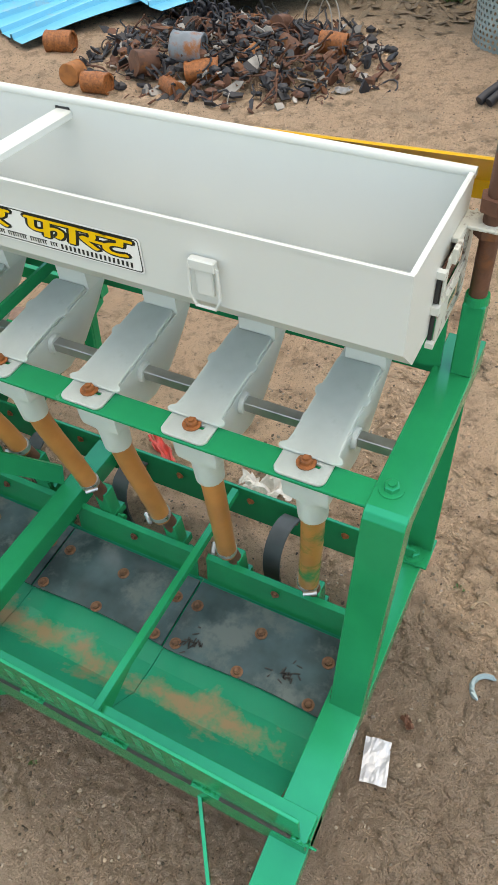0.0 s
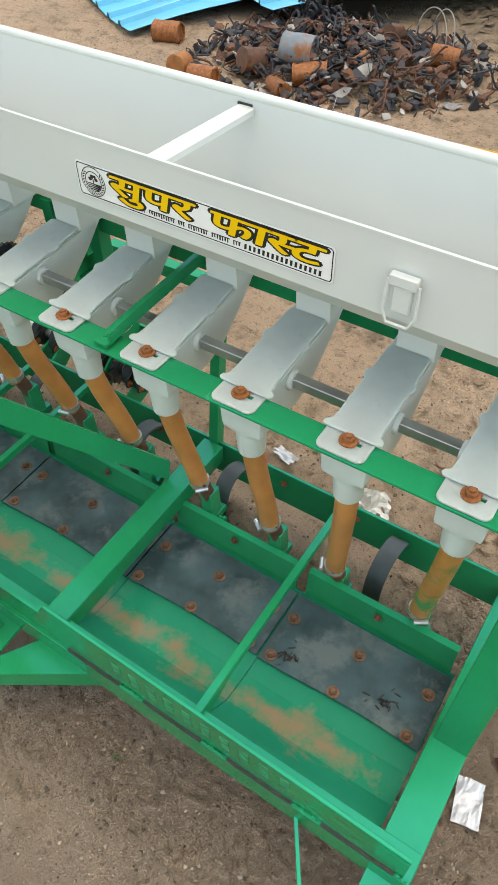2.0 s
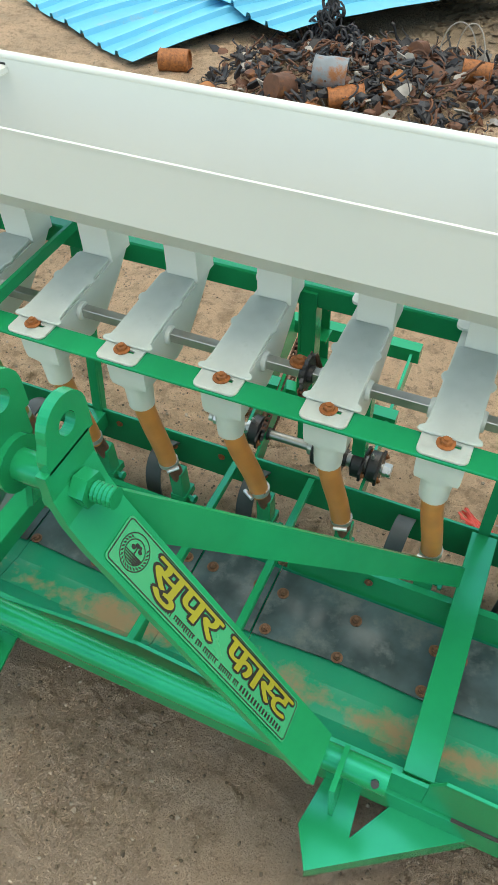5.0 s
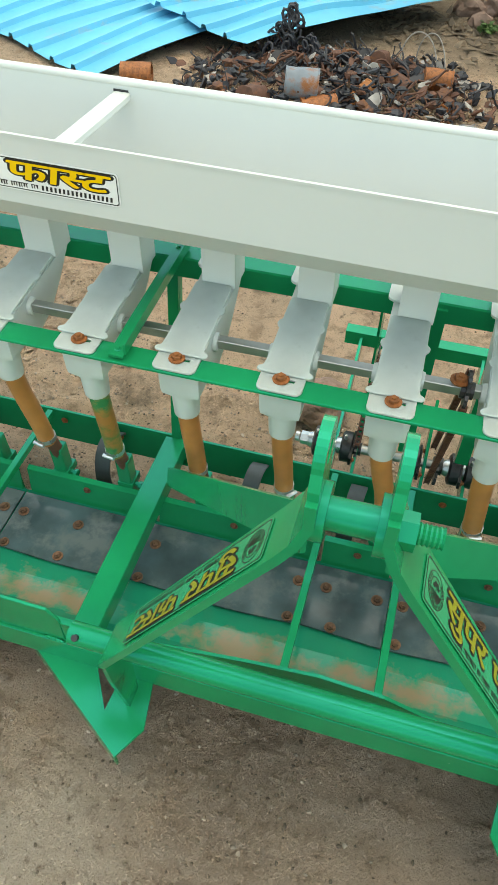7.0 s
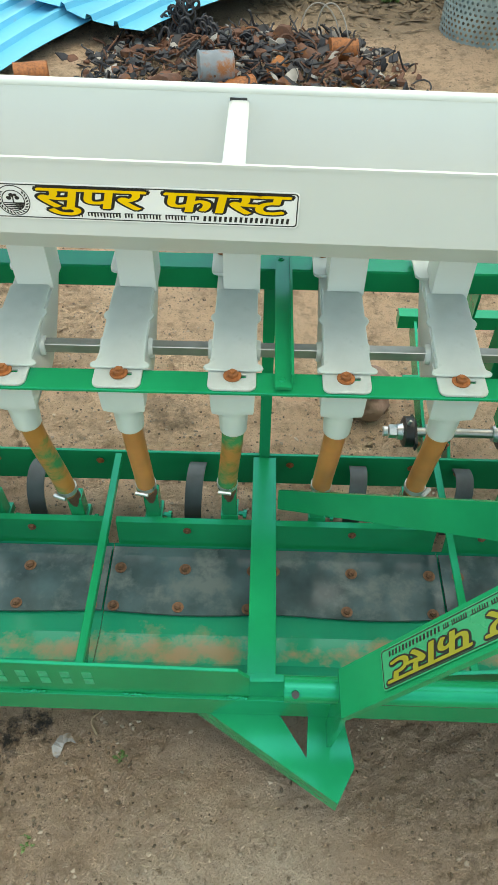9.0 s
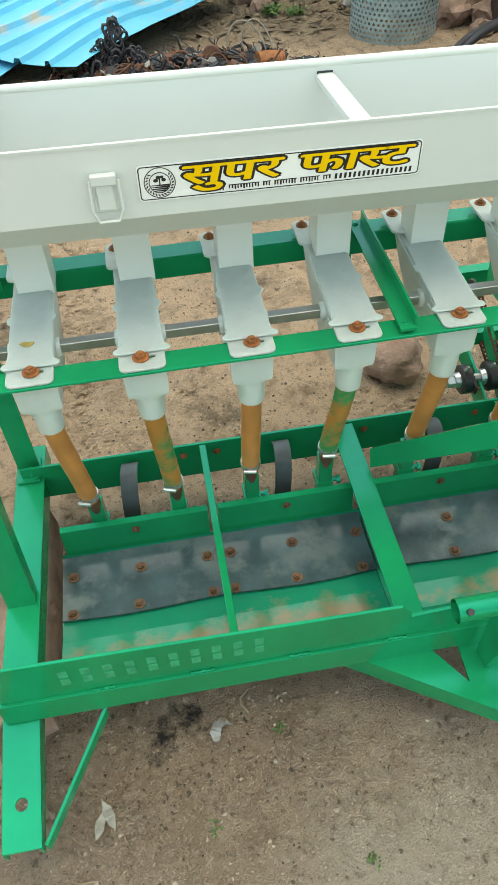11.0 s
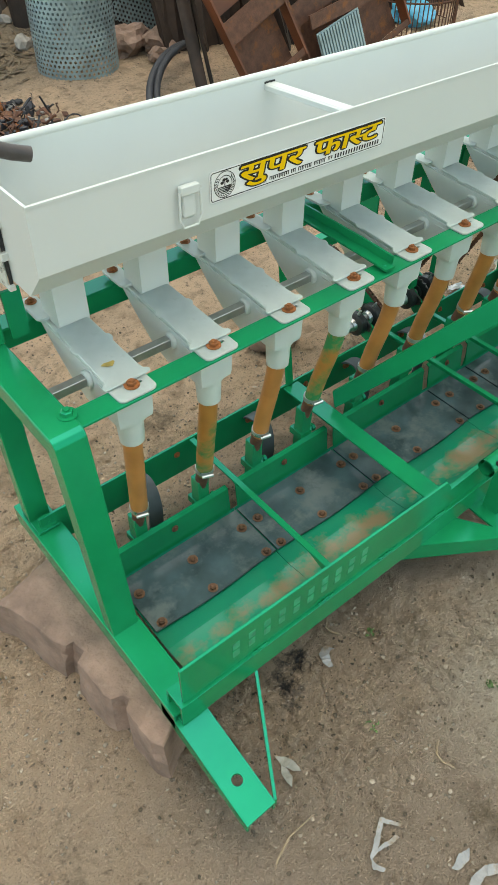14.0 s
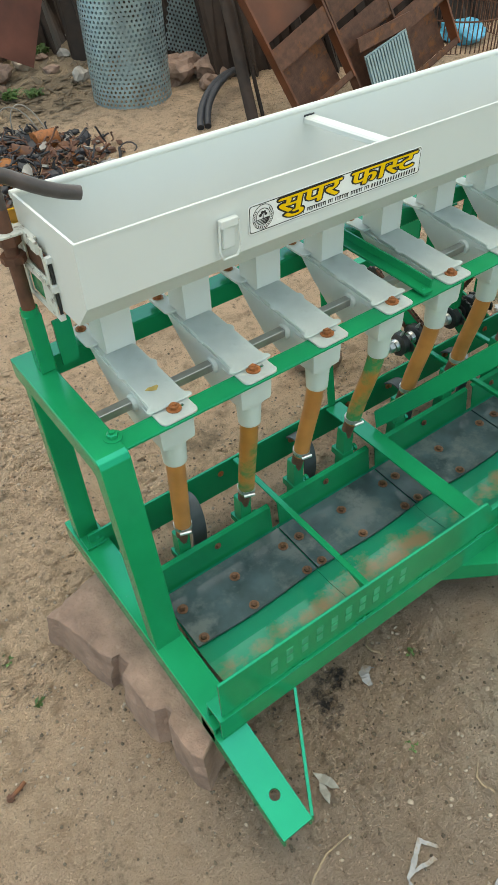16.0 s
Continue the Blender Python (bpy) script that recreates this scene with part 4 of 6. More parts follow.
def build_hitch():
    # A-frame: two bent arms meeting at a bolt, with rear braces down to the crossbars
    for s, xt, xb in ((-1, -0.060, -0.372), (1, 0.032, 0.340)):
        yb, yf = -0.352, -0.418
        ym = (yb + yf) / 2
        bm = bmesh.new()
        path = [(xb - s * 0.010, ym, 0.404), (xt + s * 0.030, ym - 0.005, 0.838), (xt + s * 0.012, ym - 0.003, 0.868), (xt, ym, 0.900), (xt, ym, 0.935)]
        strip(bm, path, (0, 0.076, 0), 0.012 * s)
        arm = part("hitch_arm", bm, GREEN, drill, "bent green hitch arm with a printed sticker")
        # upright ear with a pin hole
        bm = bmesh.new()
        n = 20
        outer, inner = [], []
        n = 28
        cy, cz = ym + 0.012, 0.966
        for k in range(n):
            a = k * math.tau / n
            y, z = cy + 0.034 * math.cos(a), cz + 0.034 * math.sin(a)
            if math.sin(a) < -0.05:
                y, z = cy - 0.004 + 0.038 * max(-1, min(1, 1.7 * math.cos(a))), 0.932 if abs(math.cos(a)) < 0.75 else 0.948
            outer.append((y, z))
            inner.append((cy + 0.0135 * math.cos(a), cz + 0.0135 * math.sin(a)))
        for x in (xt, xt - s * 0.012):
            vo = [bm.verts.new((x, y, z)) for y, z in outer]
            vi = [bm.verts.new((x, y, z)) for y, z in inner]
            for k in range(n):
                bm.faces.new((vo[k], vo[(k + 1) % n], vi[(k + 1) % n], vi[k]))
            if x == xt:
                ko, ki = vo, vi
            else:
                for k in range(n):
                    bm.faces.new((ko[k], ko[(k + 1) % n], vo[(k + 1) % n], vo[k]))
                    bm.faces.new((ki[k], ki[(k + 1) % n], vi[(k + 1) % n], vi[k]))
        part("ear", bm, GREEN, arm, "upright ear with a rusty pin hole, paint chipped")
        # sticker along the arm
        a, b = Vector((xb, ym, 0.392)), Vector((xt + s * 0.030, ym - 0.005, 0.838))
        d = (b - a).normalized()
        st = sticker(0.392, 0.060, STICKER_CLEAR, arm)
        u = -d if s > 0 else d
        if s < 0:
            u = -d
        w = Vector((0, 1, 0)) * (1 if s > 0 else -1)
        nrm = u.cross(w).normalized()
        if nrm.z < 0:
            w = -w
            nrm = -nrm
        w = nrm.cross(u).normalized()
        start = a + d * 0.508 - w * 0.030 + nrm * 0.0012
        st.matrix_basis = Matrix((( u.x, w.x, nrm.x, start.x), (u.y, w.y, nrm.y, start.y), (u.z, w.z, nrm.z, start.z), (0, 0, 0, 1)))
        # rear brace
        bm = bmesh.new()
        ex = s * 0.450
        q0, q1, q2 = Vector((xt + s * 0.006, -0.360, 0.858)), Vector((xt + s * 0.006, -0.380, 0.790)), Vector((ex, 0.086, 0.222))
        nb = (q1 - q0).cross(q2 - q0).normalized()
        q3 = Vector((ex, 0.100, 0.270))
        q3 -= nb * nb.dot(q3 - q0)
        poly_prism(bm, [q0, q1, q2, q3], nb * 0.007 * (1 if nb.y > 0 else -1))
        part("rear_brace", bm, GREEN, drill)
    bm = bmesh.new()
    for x0, x1, r in ((-0.056, -0.040, 0.034), (0.012, 0.026, 0.034), (-0.044, 0.018, 0.019)):
        sweep(bm, [(x0, -0.385, 0.885), (x1, -0.385, 0.885)], r, 20)
    part("top_pin", bm, GREEN, drill, "green painted top link pin with collars", smooth=True)
    bm = bmesh.new()
    sweep(bm, [(0.034, -0.385, 0.885), (0.052, -0.385, 0.885)], 0.021, 6)
    sweep(bm, [(0.052, -0.385, 0.885)] + [(0.052 + 0.0025 * k, -0.385, 0.885) for k in range(1, 12)], [0.0125 if k % 2 else 0.0108 for k in range(12)], 14)
    part("nut", bm, GREEN, drill)
    bm = bmesh.new()
    sweep(bm, [(-0.445, -0.362, 0.358), (0.425, -0.362, 0.358)], 0.021, 20, cap=False)
    sweep(bm, [(0.425, -0.362, 0.358), (-0.445, -0.362, 0.358)], 0.016, 20, cap=False)
    part("draft_tube", bm, GREEN, drill, "round green draft tube", smooth=True)
    for s, x in ((-1, -0.428), (1, 0.408)):
        bm = bmesh.new()
        sweep(bm, [(x, -0.375, 0.372), (x, -0.380, 0.3795)], 0.006, 10)
        part("pin_hole", bm, BLACK, drill)
        # hanging side plate and lower link bracket
        xs = s * 0.352
        bm = bmesh.new()
        poly_prism(bm, [(xs, -0.345, 0.385), (xs, -0.420, 0.402), (xs, -0.412, 0.320), (xs, -0.385, 0.155), (xs, -0.345, 0.155)], (s * 0.008, 0, 0))
        part("side_plate", bm, GREEN, drill)
        bm = bmesh.new()
        # sloping lower-link bracket: top face with a downturned front
        top = [(s * px, py, 0.151) for px, py in ((0.620, -0.300), (0.455, -0.312), (0.396, -0.405), (0.390, -0.312), (0.330, -0.318), (0.312, -0.418), (0.345, -0.478))]
        poly_prism(bm, top if s < 0 else top[::-1], (0, 0, 0.006))
        poly_prism(bm, [(s * 0.620, -0.300, 0.151), (s * 0.345, -0.478, 0.151), (s * 0.345, -0.478, 0.112), (s * 0.620, -0.300, 0.105)], (0, 0.006, 0))
        part("lower_link_bracket", bm, GREEN, drill)


build_hitch()


def build_cranks():
    # depth screws at both ends, with a crank handle
    for s_, x in ((-1, -1.207), (1, 1.220)):
        bm = bmesh.new()
        box(bm, x - 0.0155, x + 0.0155, 0.244, 0.275, 0.694, 0.822)
        edge_bevel(bm, 0.002)
        sweep(bm, [(x, 0.259, 0.820), (x, 0.259, 0.832)], [0.0175, 0.0165], 16)
        dp = part("screw_housing", bm, GREEN, drill)
        bm = bmesh.new()
        box(bm, x - s_ * 0.05 - 0.018, x - s_ * 0.05 + 0.018, 0.252, 0.258, 0.690, 0.790)
        part("housing_plate", bm, GREEN, drill)
        bm = bmesh.new()
        sweep(bm, [(x, 0.259, 0.80), (x, 0.259, 1.03)], 0.0125, 14)
        sweep(bm, [(x, 0.259, 0.925), (x, 0.259, 0.938)], 0.022, 8)
        sweep(bm, [(x, 0.259, 0.958), (x, 0.259, 0.976)], 0.021, 6)
        rod = part("depth_screw", bm, RUST_DARK, drill, "rusty depth screw with a crank", smooth=True)
        bm = bmesh.new()
        if s_ < 0:
            sweep(bm, [(x, 0.259, 1.02), (x, 0.259, 1.055)] + curve((x - 0.004, 0.258, 1.072), (x + 0.02, 0.255, 1.085), (x + 0.05, 0.25, 1.035), (x + 0.135, 0.24, 1.012), 8), 0.0125, 14)
        else:
            sweep(bm, [(x, 0.259, 1.02), (x, 0.259, 1.055)] + curve((x + 0.004, 0.26, 1.070), (x + 0.02, 0.27, 1.085), (x + 0.06, 0.29, 1.07), (x + 0.16, 0.33, 1.06), 8), 0.0125, 14)
        part("crank_handle", bm, HANDLE, rod, "worn dark crank handle", smooth=True)


build_cranks()


def build_drive():
    # chain drive behind the rear beam
    for x, y1 in ((-0.112, 0.62), (-0.060, 0.42), (0.098, 0.42), (0.192, 0.62)):
        bm = bmesh.new()
        poly_prism(bm, [(x, 0.238, 0.150), (x, 0.238, 0.215), (x, y1, 0.335), (x, y1, 0.275)], (0.007, 0, 0))
        part("drive_bracket", bm, GREEN, drill)
    for y, z in ((0.42, 0.25), (0.60, 0.31)):
        bm = bmesh.new()
        box(bm, -0.15, 0.215, y, y + 0.032, z - 0.006, z + 0.032)
        part("drive_crossbar", bm, GREEN, drill)
    for x in (0.035, 0.160):
        bm = bmesh.new()
        box(bm, x, x + 0.028, 0.268, 0.300, 0.30, 0.69)
        part("drive_post", bm, GREEN, drill)
    # hanger under the rear beam, with two rungs, and a guard plate
    hg = plain("hanger", lambda b: (box(b, 0.005, 0.011, 0.330, 0.385, 0.33, 0.655), box(b, 0.011, 0.055, 0.380, 0.386, 0.33, 0.655)), bev=0.001)
    for z in (0.60, 0.52, 0.44):
        part("rung", box(bmesh.new(), 0.011, 0.062, 0.340, 0.380, z, z + 0.006), GREEN, hg)
    bm = bmesh.new()
    arc = [(-0.060, 0.36 + 0.11 * math.sin(q), 0.46 + 0.15 * math.cos(q)) for q in np.linspace(0.0, 2.0, 9)]
    poly_prism(bm, arc + [(-0.060, 0.36, 0.40)], (0.005, 0, 0))
    part("chain_guard", bm, GREEN, drill, "rounded green chain guard")
    bm = bmesh.new()
    sweep(bm, [(-0.19, 0.308, 0.236), (0.235, 0.308, 0.236)], 0.011, 14)
    part("drive_shaft", bm, STEEL, drill, "bright steel drive shaft", smooth=True)
    for x in (-0.182, 0.236):
        bm = bmesh.new()
        sweep(bm, [(x - 0.009, 0.308, 0.236), (x + 0.009, 0.308, 0.236)], 0.016, 6)
        sweep(bm, [(x - 0.022, 0.308, 0.236), (x - 0.012, 0.308, 0.236)], 0.012, 12)
        part("shaft_nut", bm, ZINC, drill)
    for x in (-0.146, -0.080, 0.076, 0.170, 0.206):
        bm = bmesh.new()
        sweep(bm, [(x - 0.014, 0.308, 0.236), (x - 0.010, 0.308, 0.236), (x + 0.010, 0.308, 0.236), (x + 0.014, 0.308, 0.236)], [0.030, 0.037, 0.037, 0.030], 20)
        poly_prism(bm, [(x + 0.010, 0.262, 0.225), (x + 0.010, 0.308, 0.205), (x + 0.010, 0.354, 0.225), (x + 0.010, 0.354, 0.247), (x + 0.010, 0.308, 0.268), (x + 0.010, 0.262, 0.247)], (0.006, 0, 0))
        be = part("bearing", bm, BLACK, drill, "greasy dark flange bearing", smooth=True)
        sweep(bm := bmesh.new(), [(x - 0.026, 0.308, 0.236), (x - 0.014, 0.308, 0.236)], [0.018, 0.021], 16)
        part("bearing_collar", bm, ZINC, be, "zinc shaft collar", smooth=True)
        part("grease_nipple", sweep(bmesh.new(), [(x - 0.004, 0.300, 0.272), (x - 0.004, 0.292, 0.290)], [0.005, 0.003], 8), ZINC, be)
        for y in (0.270, 0.346):
            rivet(be, x + 0.017, y, 0.236, ry=90, scale=0.6)

    def sprocket(x, y, z, r):
        bm = bmesh.new()
        n = 16
        pts = []
        for k in range(n * 2):
            q = r * (1.0 if k % 2 else 0.86)
            pts.append((x, y + q * math.cos(k * math.pi / n), z + q * math.sin(k * math.pi / n)))
        poly_prism(bm, pts, (0.006, 0, 0))
        sweep(bm, [(x - 0.008, y, z), (x + 0.014, y, z)], r * 0.45, 14)
        part("sprocket", bm, BLACK, drill, "greasy toothed sprocket")

    sprocket(0.112, 0.088, 0.672, 0.034)
    sprocket(0.128, 0.308, 0.236, 0.046)
    sprocket(-0.060, 0.308, 0.236, 0.034)
    sprocket(-0.060, 0.52, 0.33, 0.04)

    def chain(x, a, ra, b, rb):
        # a roller chain round two sprockets: plates and rollers
        (ya, za), (yb, zb) = a, b
        d = Vector((0, yb - ya, zb - za))
        ln = d.length
        d.normalize()
        nrm = Vector((0, -d.z, d.y))
        pts = []
        for sgn in (1, -1):
            for k in range(int(ln / 0.0127) + 1):
                t = k * 0.0127 / ln
                t = t if sgn > 0 else 1 - t
                pts.append(Vector((x, ya, za)) + d * ln * t + nrm * sgn * (ra + (rb - ra) * t))
        bm = bmesh.new()
        for p in pts:
            for dx in (-0.006, 0.004):
                c = p + Vector((dx, 0, 0))
                poly_prism(bm, [c + d * u + nrm * v for u, v in ((-0.0075, -0.003), (-0.0045, -0.0055), (0, -0.0035), (0.0045, -0.0055), (0.0075, -0.003), (0.0075, 0.003), (0.0045, 0.0055), (0, 0.0035), (-0.0045, 0.0055), (-0.0075, 0.003))], (0.002, 0, 0))
            sweep(bm, [p - Vector((0.005, 0, 0)), p + Vector((0.005, 0, 0))], 0.004, 6)
        ob = part("roller_chain", bm, RUST_DARK, drill, "rusty greasy roller chain")
        ob["kind"] = "stuff"

    chain(0.115, (0.088, 0.672), 0.032, (0.308, 0.236), 0.042)
    chain(-0.057, (0.308, 0.236), 0.030, (0.52, 0.33), 0.036)
    rivet(drill, 0.100, 0.088, 0.690, scale=1.1)


build_drive()


# ---- things on the ground near the machine ----
def build_stone():
    # a broken sandstone slab under the end of the machine, with two old drill grooves
    outline = [(-1.400, 0.165), (-1.375, 0.120), (-1.346, 0.010), (-1.330, -0.020), (-1.312, -0.022), (-1.308, -0.055), (-1.328, -0.070), (-1.326, -0.140), (-1.318, -0.180), (-1.296, -0.186), (-1.292, -0.212), (-1.308, -0.225),
               (-1.304, -0.300), (-1.288, -0.322), (-1.250, -0.300), (-1.192, -0.27), (-1.186, 0.05), (-1.192, 0.20), (-1.255, 0.205)]
    bm = bmesh.new()
    fine = []
    for i, p in enumerate(outline):
        q = outline[(i + 1) % len(outline)]
        k = max(1, int(math.dist(p, q) / 0.015))
        for j in range(k):
            t = j / k
            x, y = p[0] + (q[0] - p[0]) * t, p[1] + (q[1] - p[1]) * t
            fine.append((x + 0.004 * noise.noise((x * 40, y * 40, 1)), y + 0.004 * noise.noise((x * 40, y * 40, 8))))
    levels = [(0.126, 0.004), (0.123, 0.0), (0.105, -0.003), (0.085, -0.005), (0.065, -0.010), (0.045, -0.012), (-0.03, -0.022)]
    cx, cy = -1.22, -0.05
    rings = []
    for z, grow in levels:
        ring = []
        for x, y in fine:
            d = Vector((x - cx, y - cy))
            d.normalize()
            w = (0.0015 if z > 0.11 else 0.007) * noise.noise((x * 38, y * 38, z * 60))
            ring.append(bm.verts.new((x - d.x * (grow + w), y - d.y * (grow + w), z + 0.002 * noise.noise((x * 30, y * 30, 3)))))
        rings.append(ring)
    for a, b in zip(rings, rings[1:]):
        for k in range(len(a)):
            bm.faces.new((a[k], a[(k + 1) % len(a)], b[(k + 1) % len(b)], b[k]))
    bm.faces.new(rings[0])
    tagged(link_mesh("stone_slab", bm, STONE), "broken reddish sandstone slab propping up the machine's end", "stone")


build_stone()


def crumple(w, h, seed, fold=0.01, n=12, torn=True):
    bm = bmesh.new()
    grid = []
    for j in range(n + 1):
        row = []
        for i in range(n + 1):
            x, y = (i / n - 0.5) * w, (j / n - 0.5) * h
            z = 0.004 + fold * (0.6 + noise.noise((x / w * 3 + seed, y / h * 3, seed))) + 0.3 * fold * noise.noise((x / w * 9, y / h * 9, seed))
            row.append(bm.verts.new((x + fold * 0.5 * noise.noise((y * 30, seed, 0)), y + fold * 0.5 * noise.noise((x * 30, seed, 4)), max(0.002, z))))
        grid.append(row)
    for j in range(n):
        for i in range(n):
            # torn corners and nibbled edges
            edge = min(i, j, n - 1 - i, n - 1 - j)
            if torn and edge < 2 and noise.noise((i * 0.45 + seed * 5.3, j * 0.45, seed * 1.9)) > 0.12 + 0.2 * edge:
                continue
            bm.faces.new((grid[j][i], grid[j][i + 1], grid[j + 1][i + 1], grid[j + 1][i]))
    for v in [v for v in bm.verts if not v.link_faces]:
        bm.verts.remove(v)
    return bm


def torn(outline, seed, fold):
    """A torn flat scrap: ragged outline, creased up and down."""
    pts = []
    for k, p in enumerate(outline):
        q = outline[(k + 1) % len(outline)]
        m = max(1, int(math.dist(p, q) / 0.006))
        for j in range(m):
            t = j / m
            x, y = p[0] + (q[0] - p[0]) * t, p[1] + (q[1] - p[1]) * t
            pts.append((x + 0.0018 * noise.noise((x * 260, y * 260, seed)), y + 0.0018 * noise.noise((x * 260, y * 260, seed + 7))))
    bm = bmesh.new()
    bm.faces.new([bm.verts.new((x, y, 0.010 + fold * max(-0.4, noise.noise((x * 45, y * 45, seed))))) for x, y in pts])
    bmesh.ops.triangulate(bm, faces=bm.faces)
    return bm


def litter(name, bm, material, m, label, category, solid=0.001):
    ob = link_mesh(name, bm, material)
    ob.matrix_basis = m
    if solid:
        mod = ob.modifiers.new("thick", "SOLIDIFY")
        mod.thickness = solid
    tagged(ob, label, category)
    return ob


def on_ground(x, y, rz=0.0, dz=0.0):
    return pose(x, y, ground_height(x, y) + dz, 0, 0, rz)


DEADLEAF = mat("dead_leaf", (0.22, 0.21, 0.185), 0.7, vary=0.3, scale=60)
RED = mat("red_print", (0.45, 0.04, 0.03), 0.35, vary=0.3, scale=40)
FOIL = mat("foil", (0.55, 0.56, 0.60), 0.38, metal=0.25, vary=0.15, scale=30, bump=0.12, bump_scale=40)
TWIG = mat("twig", (0.27, 0.20, 0.13), 0.8, vary=0.3, scale=50)
SACK = mat("sack", (0.62, 0.60, 0.56), 0.8, vary=0.2, scale=50, bump=0.4, bump_scale=180)
litter("packet", crumple(0.050, 0.085, 2, 0.005, torn=False), FOIL, on_ground(1.262, -0.102, 12, 0.007), "crumpled silver foil packet lying on the soil", "packet")
litter("paper_scrap", torn([(-0.022, -0.006), (-0.016, 0.020), (0.004, 0.028), (0.022, 0.012), (0.012, 0.012), (0.002, 0.004), (-0.004, -0.022), (-0.014, -0.020)], 3, 0.014), PAPER, on_ground(-0.866, -0.352, -10), "small folded white paper scrap on the soil", "paper")
litter("dry_leaf", torn([(0.0, -0.028), (0.010, -0.010), (0.012, 0.012), (0.002, 0.034), (-0.008, 0.010), (-0.007, -0.012)], 5, 0.010), DEADLEAF, on_ground(-1.094, -0.470, 25), "curled grey dead leaf on the soil", "leaf")
litter("dry_leaf", torn([(0.0, -0.024), (0.009, -0.006), (0.008, 0.012), (0.0, 0.026), (-0.008, 0.008), (-0.006, -0.010)], 8, 0.008), DEADLEAF, on_ground(-1.112, -0.484, -15), "curled grey dead leaf on the soil", "leaf")
litter("paper_scrap", torn([(0.021, 0.025), (0.043, -0.007), (0.040, -0.013), (0.019, 0.013), (0.006, 0.005), (-0.021, -0.010), (0.020, -0.016), (0.024, -0.024), (0.004, -0.023), (-0.027, -0.015), (-0.042, -0.016), (-0.044, -0.028),
                           (-0.032, -0.048), (-0.043, -0.045), (-0.055, -0.029), (-0.044, -0.011)], 6, 0.008), PAPER, on_ground(-1.045, -0.680, 0), "torn white paper frame lying on the soil", "paper")
litter("paper_scrap", crumple(0.016, 0.020, 9, 0.006), PAPER, on_ground(-0.760, -0.810, 10), "tiny white paper scrap on the soil", "paper")
litter("paper_scrap", torn([(-0.022, -0.006), (0.0, 0.010), (0.024, 0.012), (0.016, -0.004), (-0.010, -0.013)], 11, 0.010), PAPER, on_ground(-0.962, -0.802, -20), "small torn white paper scrap on the soil", "paper")
litter("paper_scrap", torn([(-0.045, -0.018), (-0.020, 0.004), (0.014, 0.012), (0.046, 0.006), (0.034, -0.008), (0.004, -0.004), (-0.022, -0.018), (-0.040, -0.026)], 21, 0.014), PAPER, on_ground(-0.952, -0.842, -20), "curled strip of white paper on the soil", "paper")
litter("plastic_bag", crumple(0.14, 0.09, 7, 0.045, 14), SACK, on_ground(0.785, 0.392, 20), "crumpled dirty white woven plastic sack behind the machine", "bag")
litter("wrapper", crumple(0.035, 0.135, 8, 0.012), RED, on_ground(0.470, 0.405, 55), "crumpled red and silver wrapper on the soil", "wrapper")
litter("wrapper", crumple(0.070, 0.035, 18, 0.010), FOIL, on_ground(0.540, 0.430, -15), "crumpled silver wrapper beside the sack", "wrapper")
litter("plastic_scrap", crumple(0.09, 0.06, 12, 0.02), PAPER, on_ground(0.075, 2.66, 10), "thin bluish plastic scrap on the sand", "plastic")
litter("rubber_scrap", crumple(0.030, 0.016, 14, 0.010), RUST_DARK, on_ground(1.292, -0.006, -50), "small dark rusty scrap on the soil", "scrap")


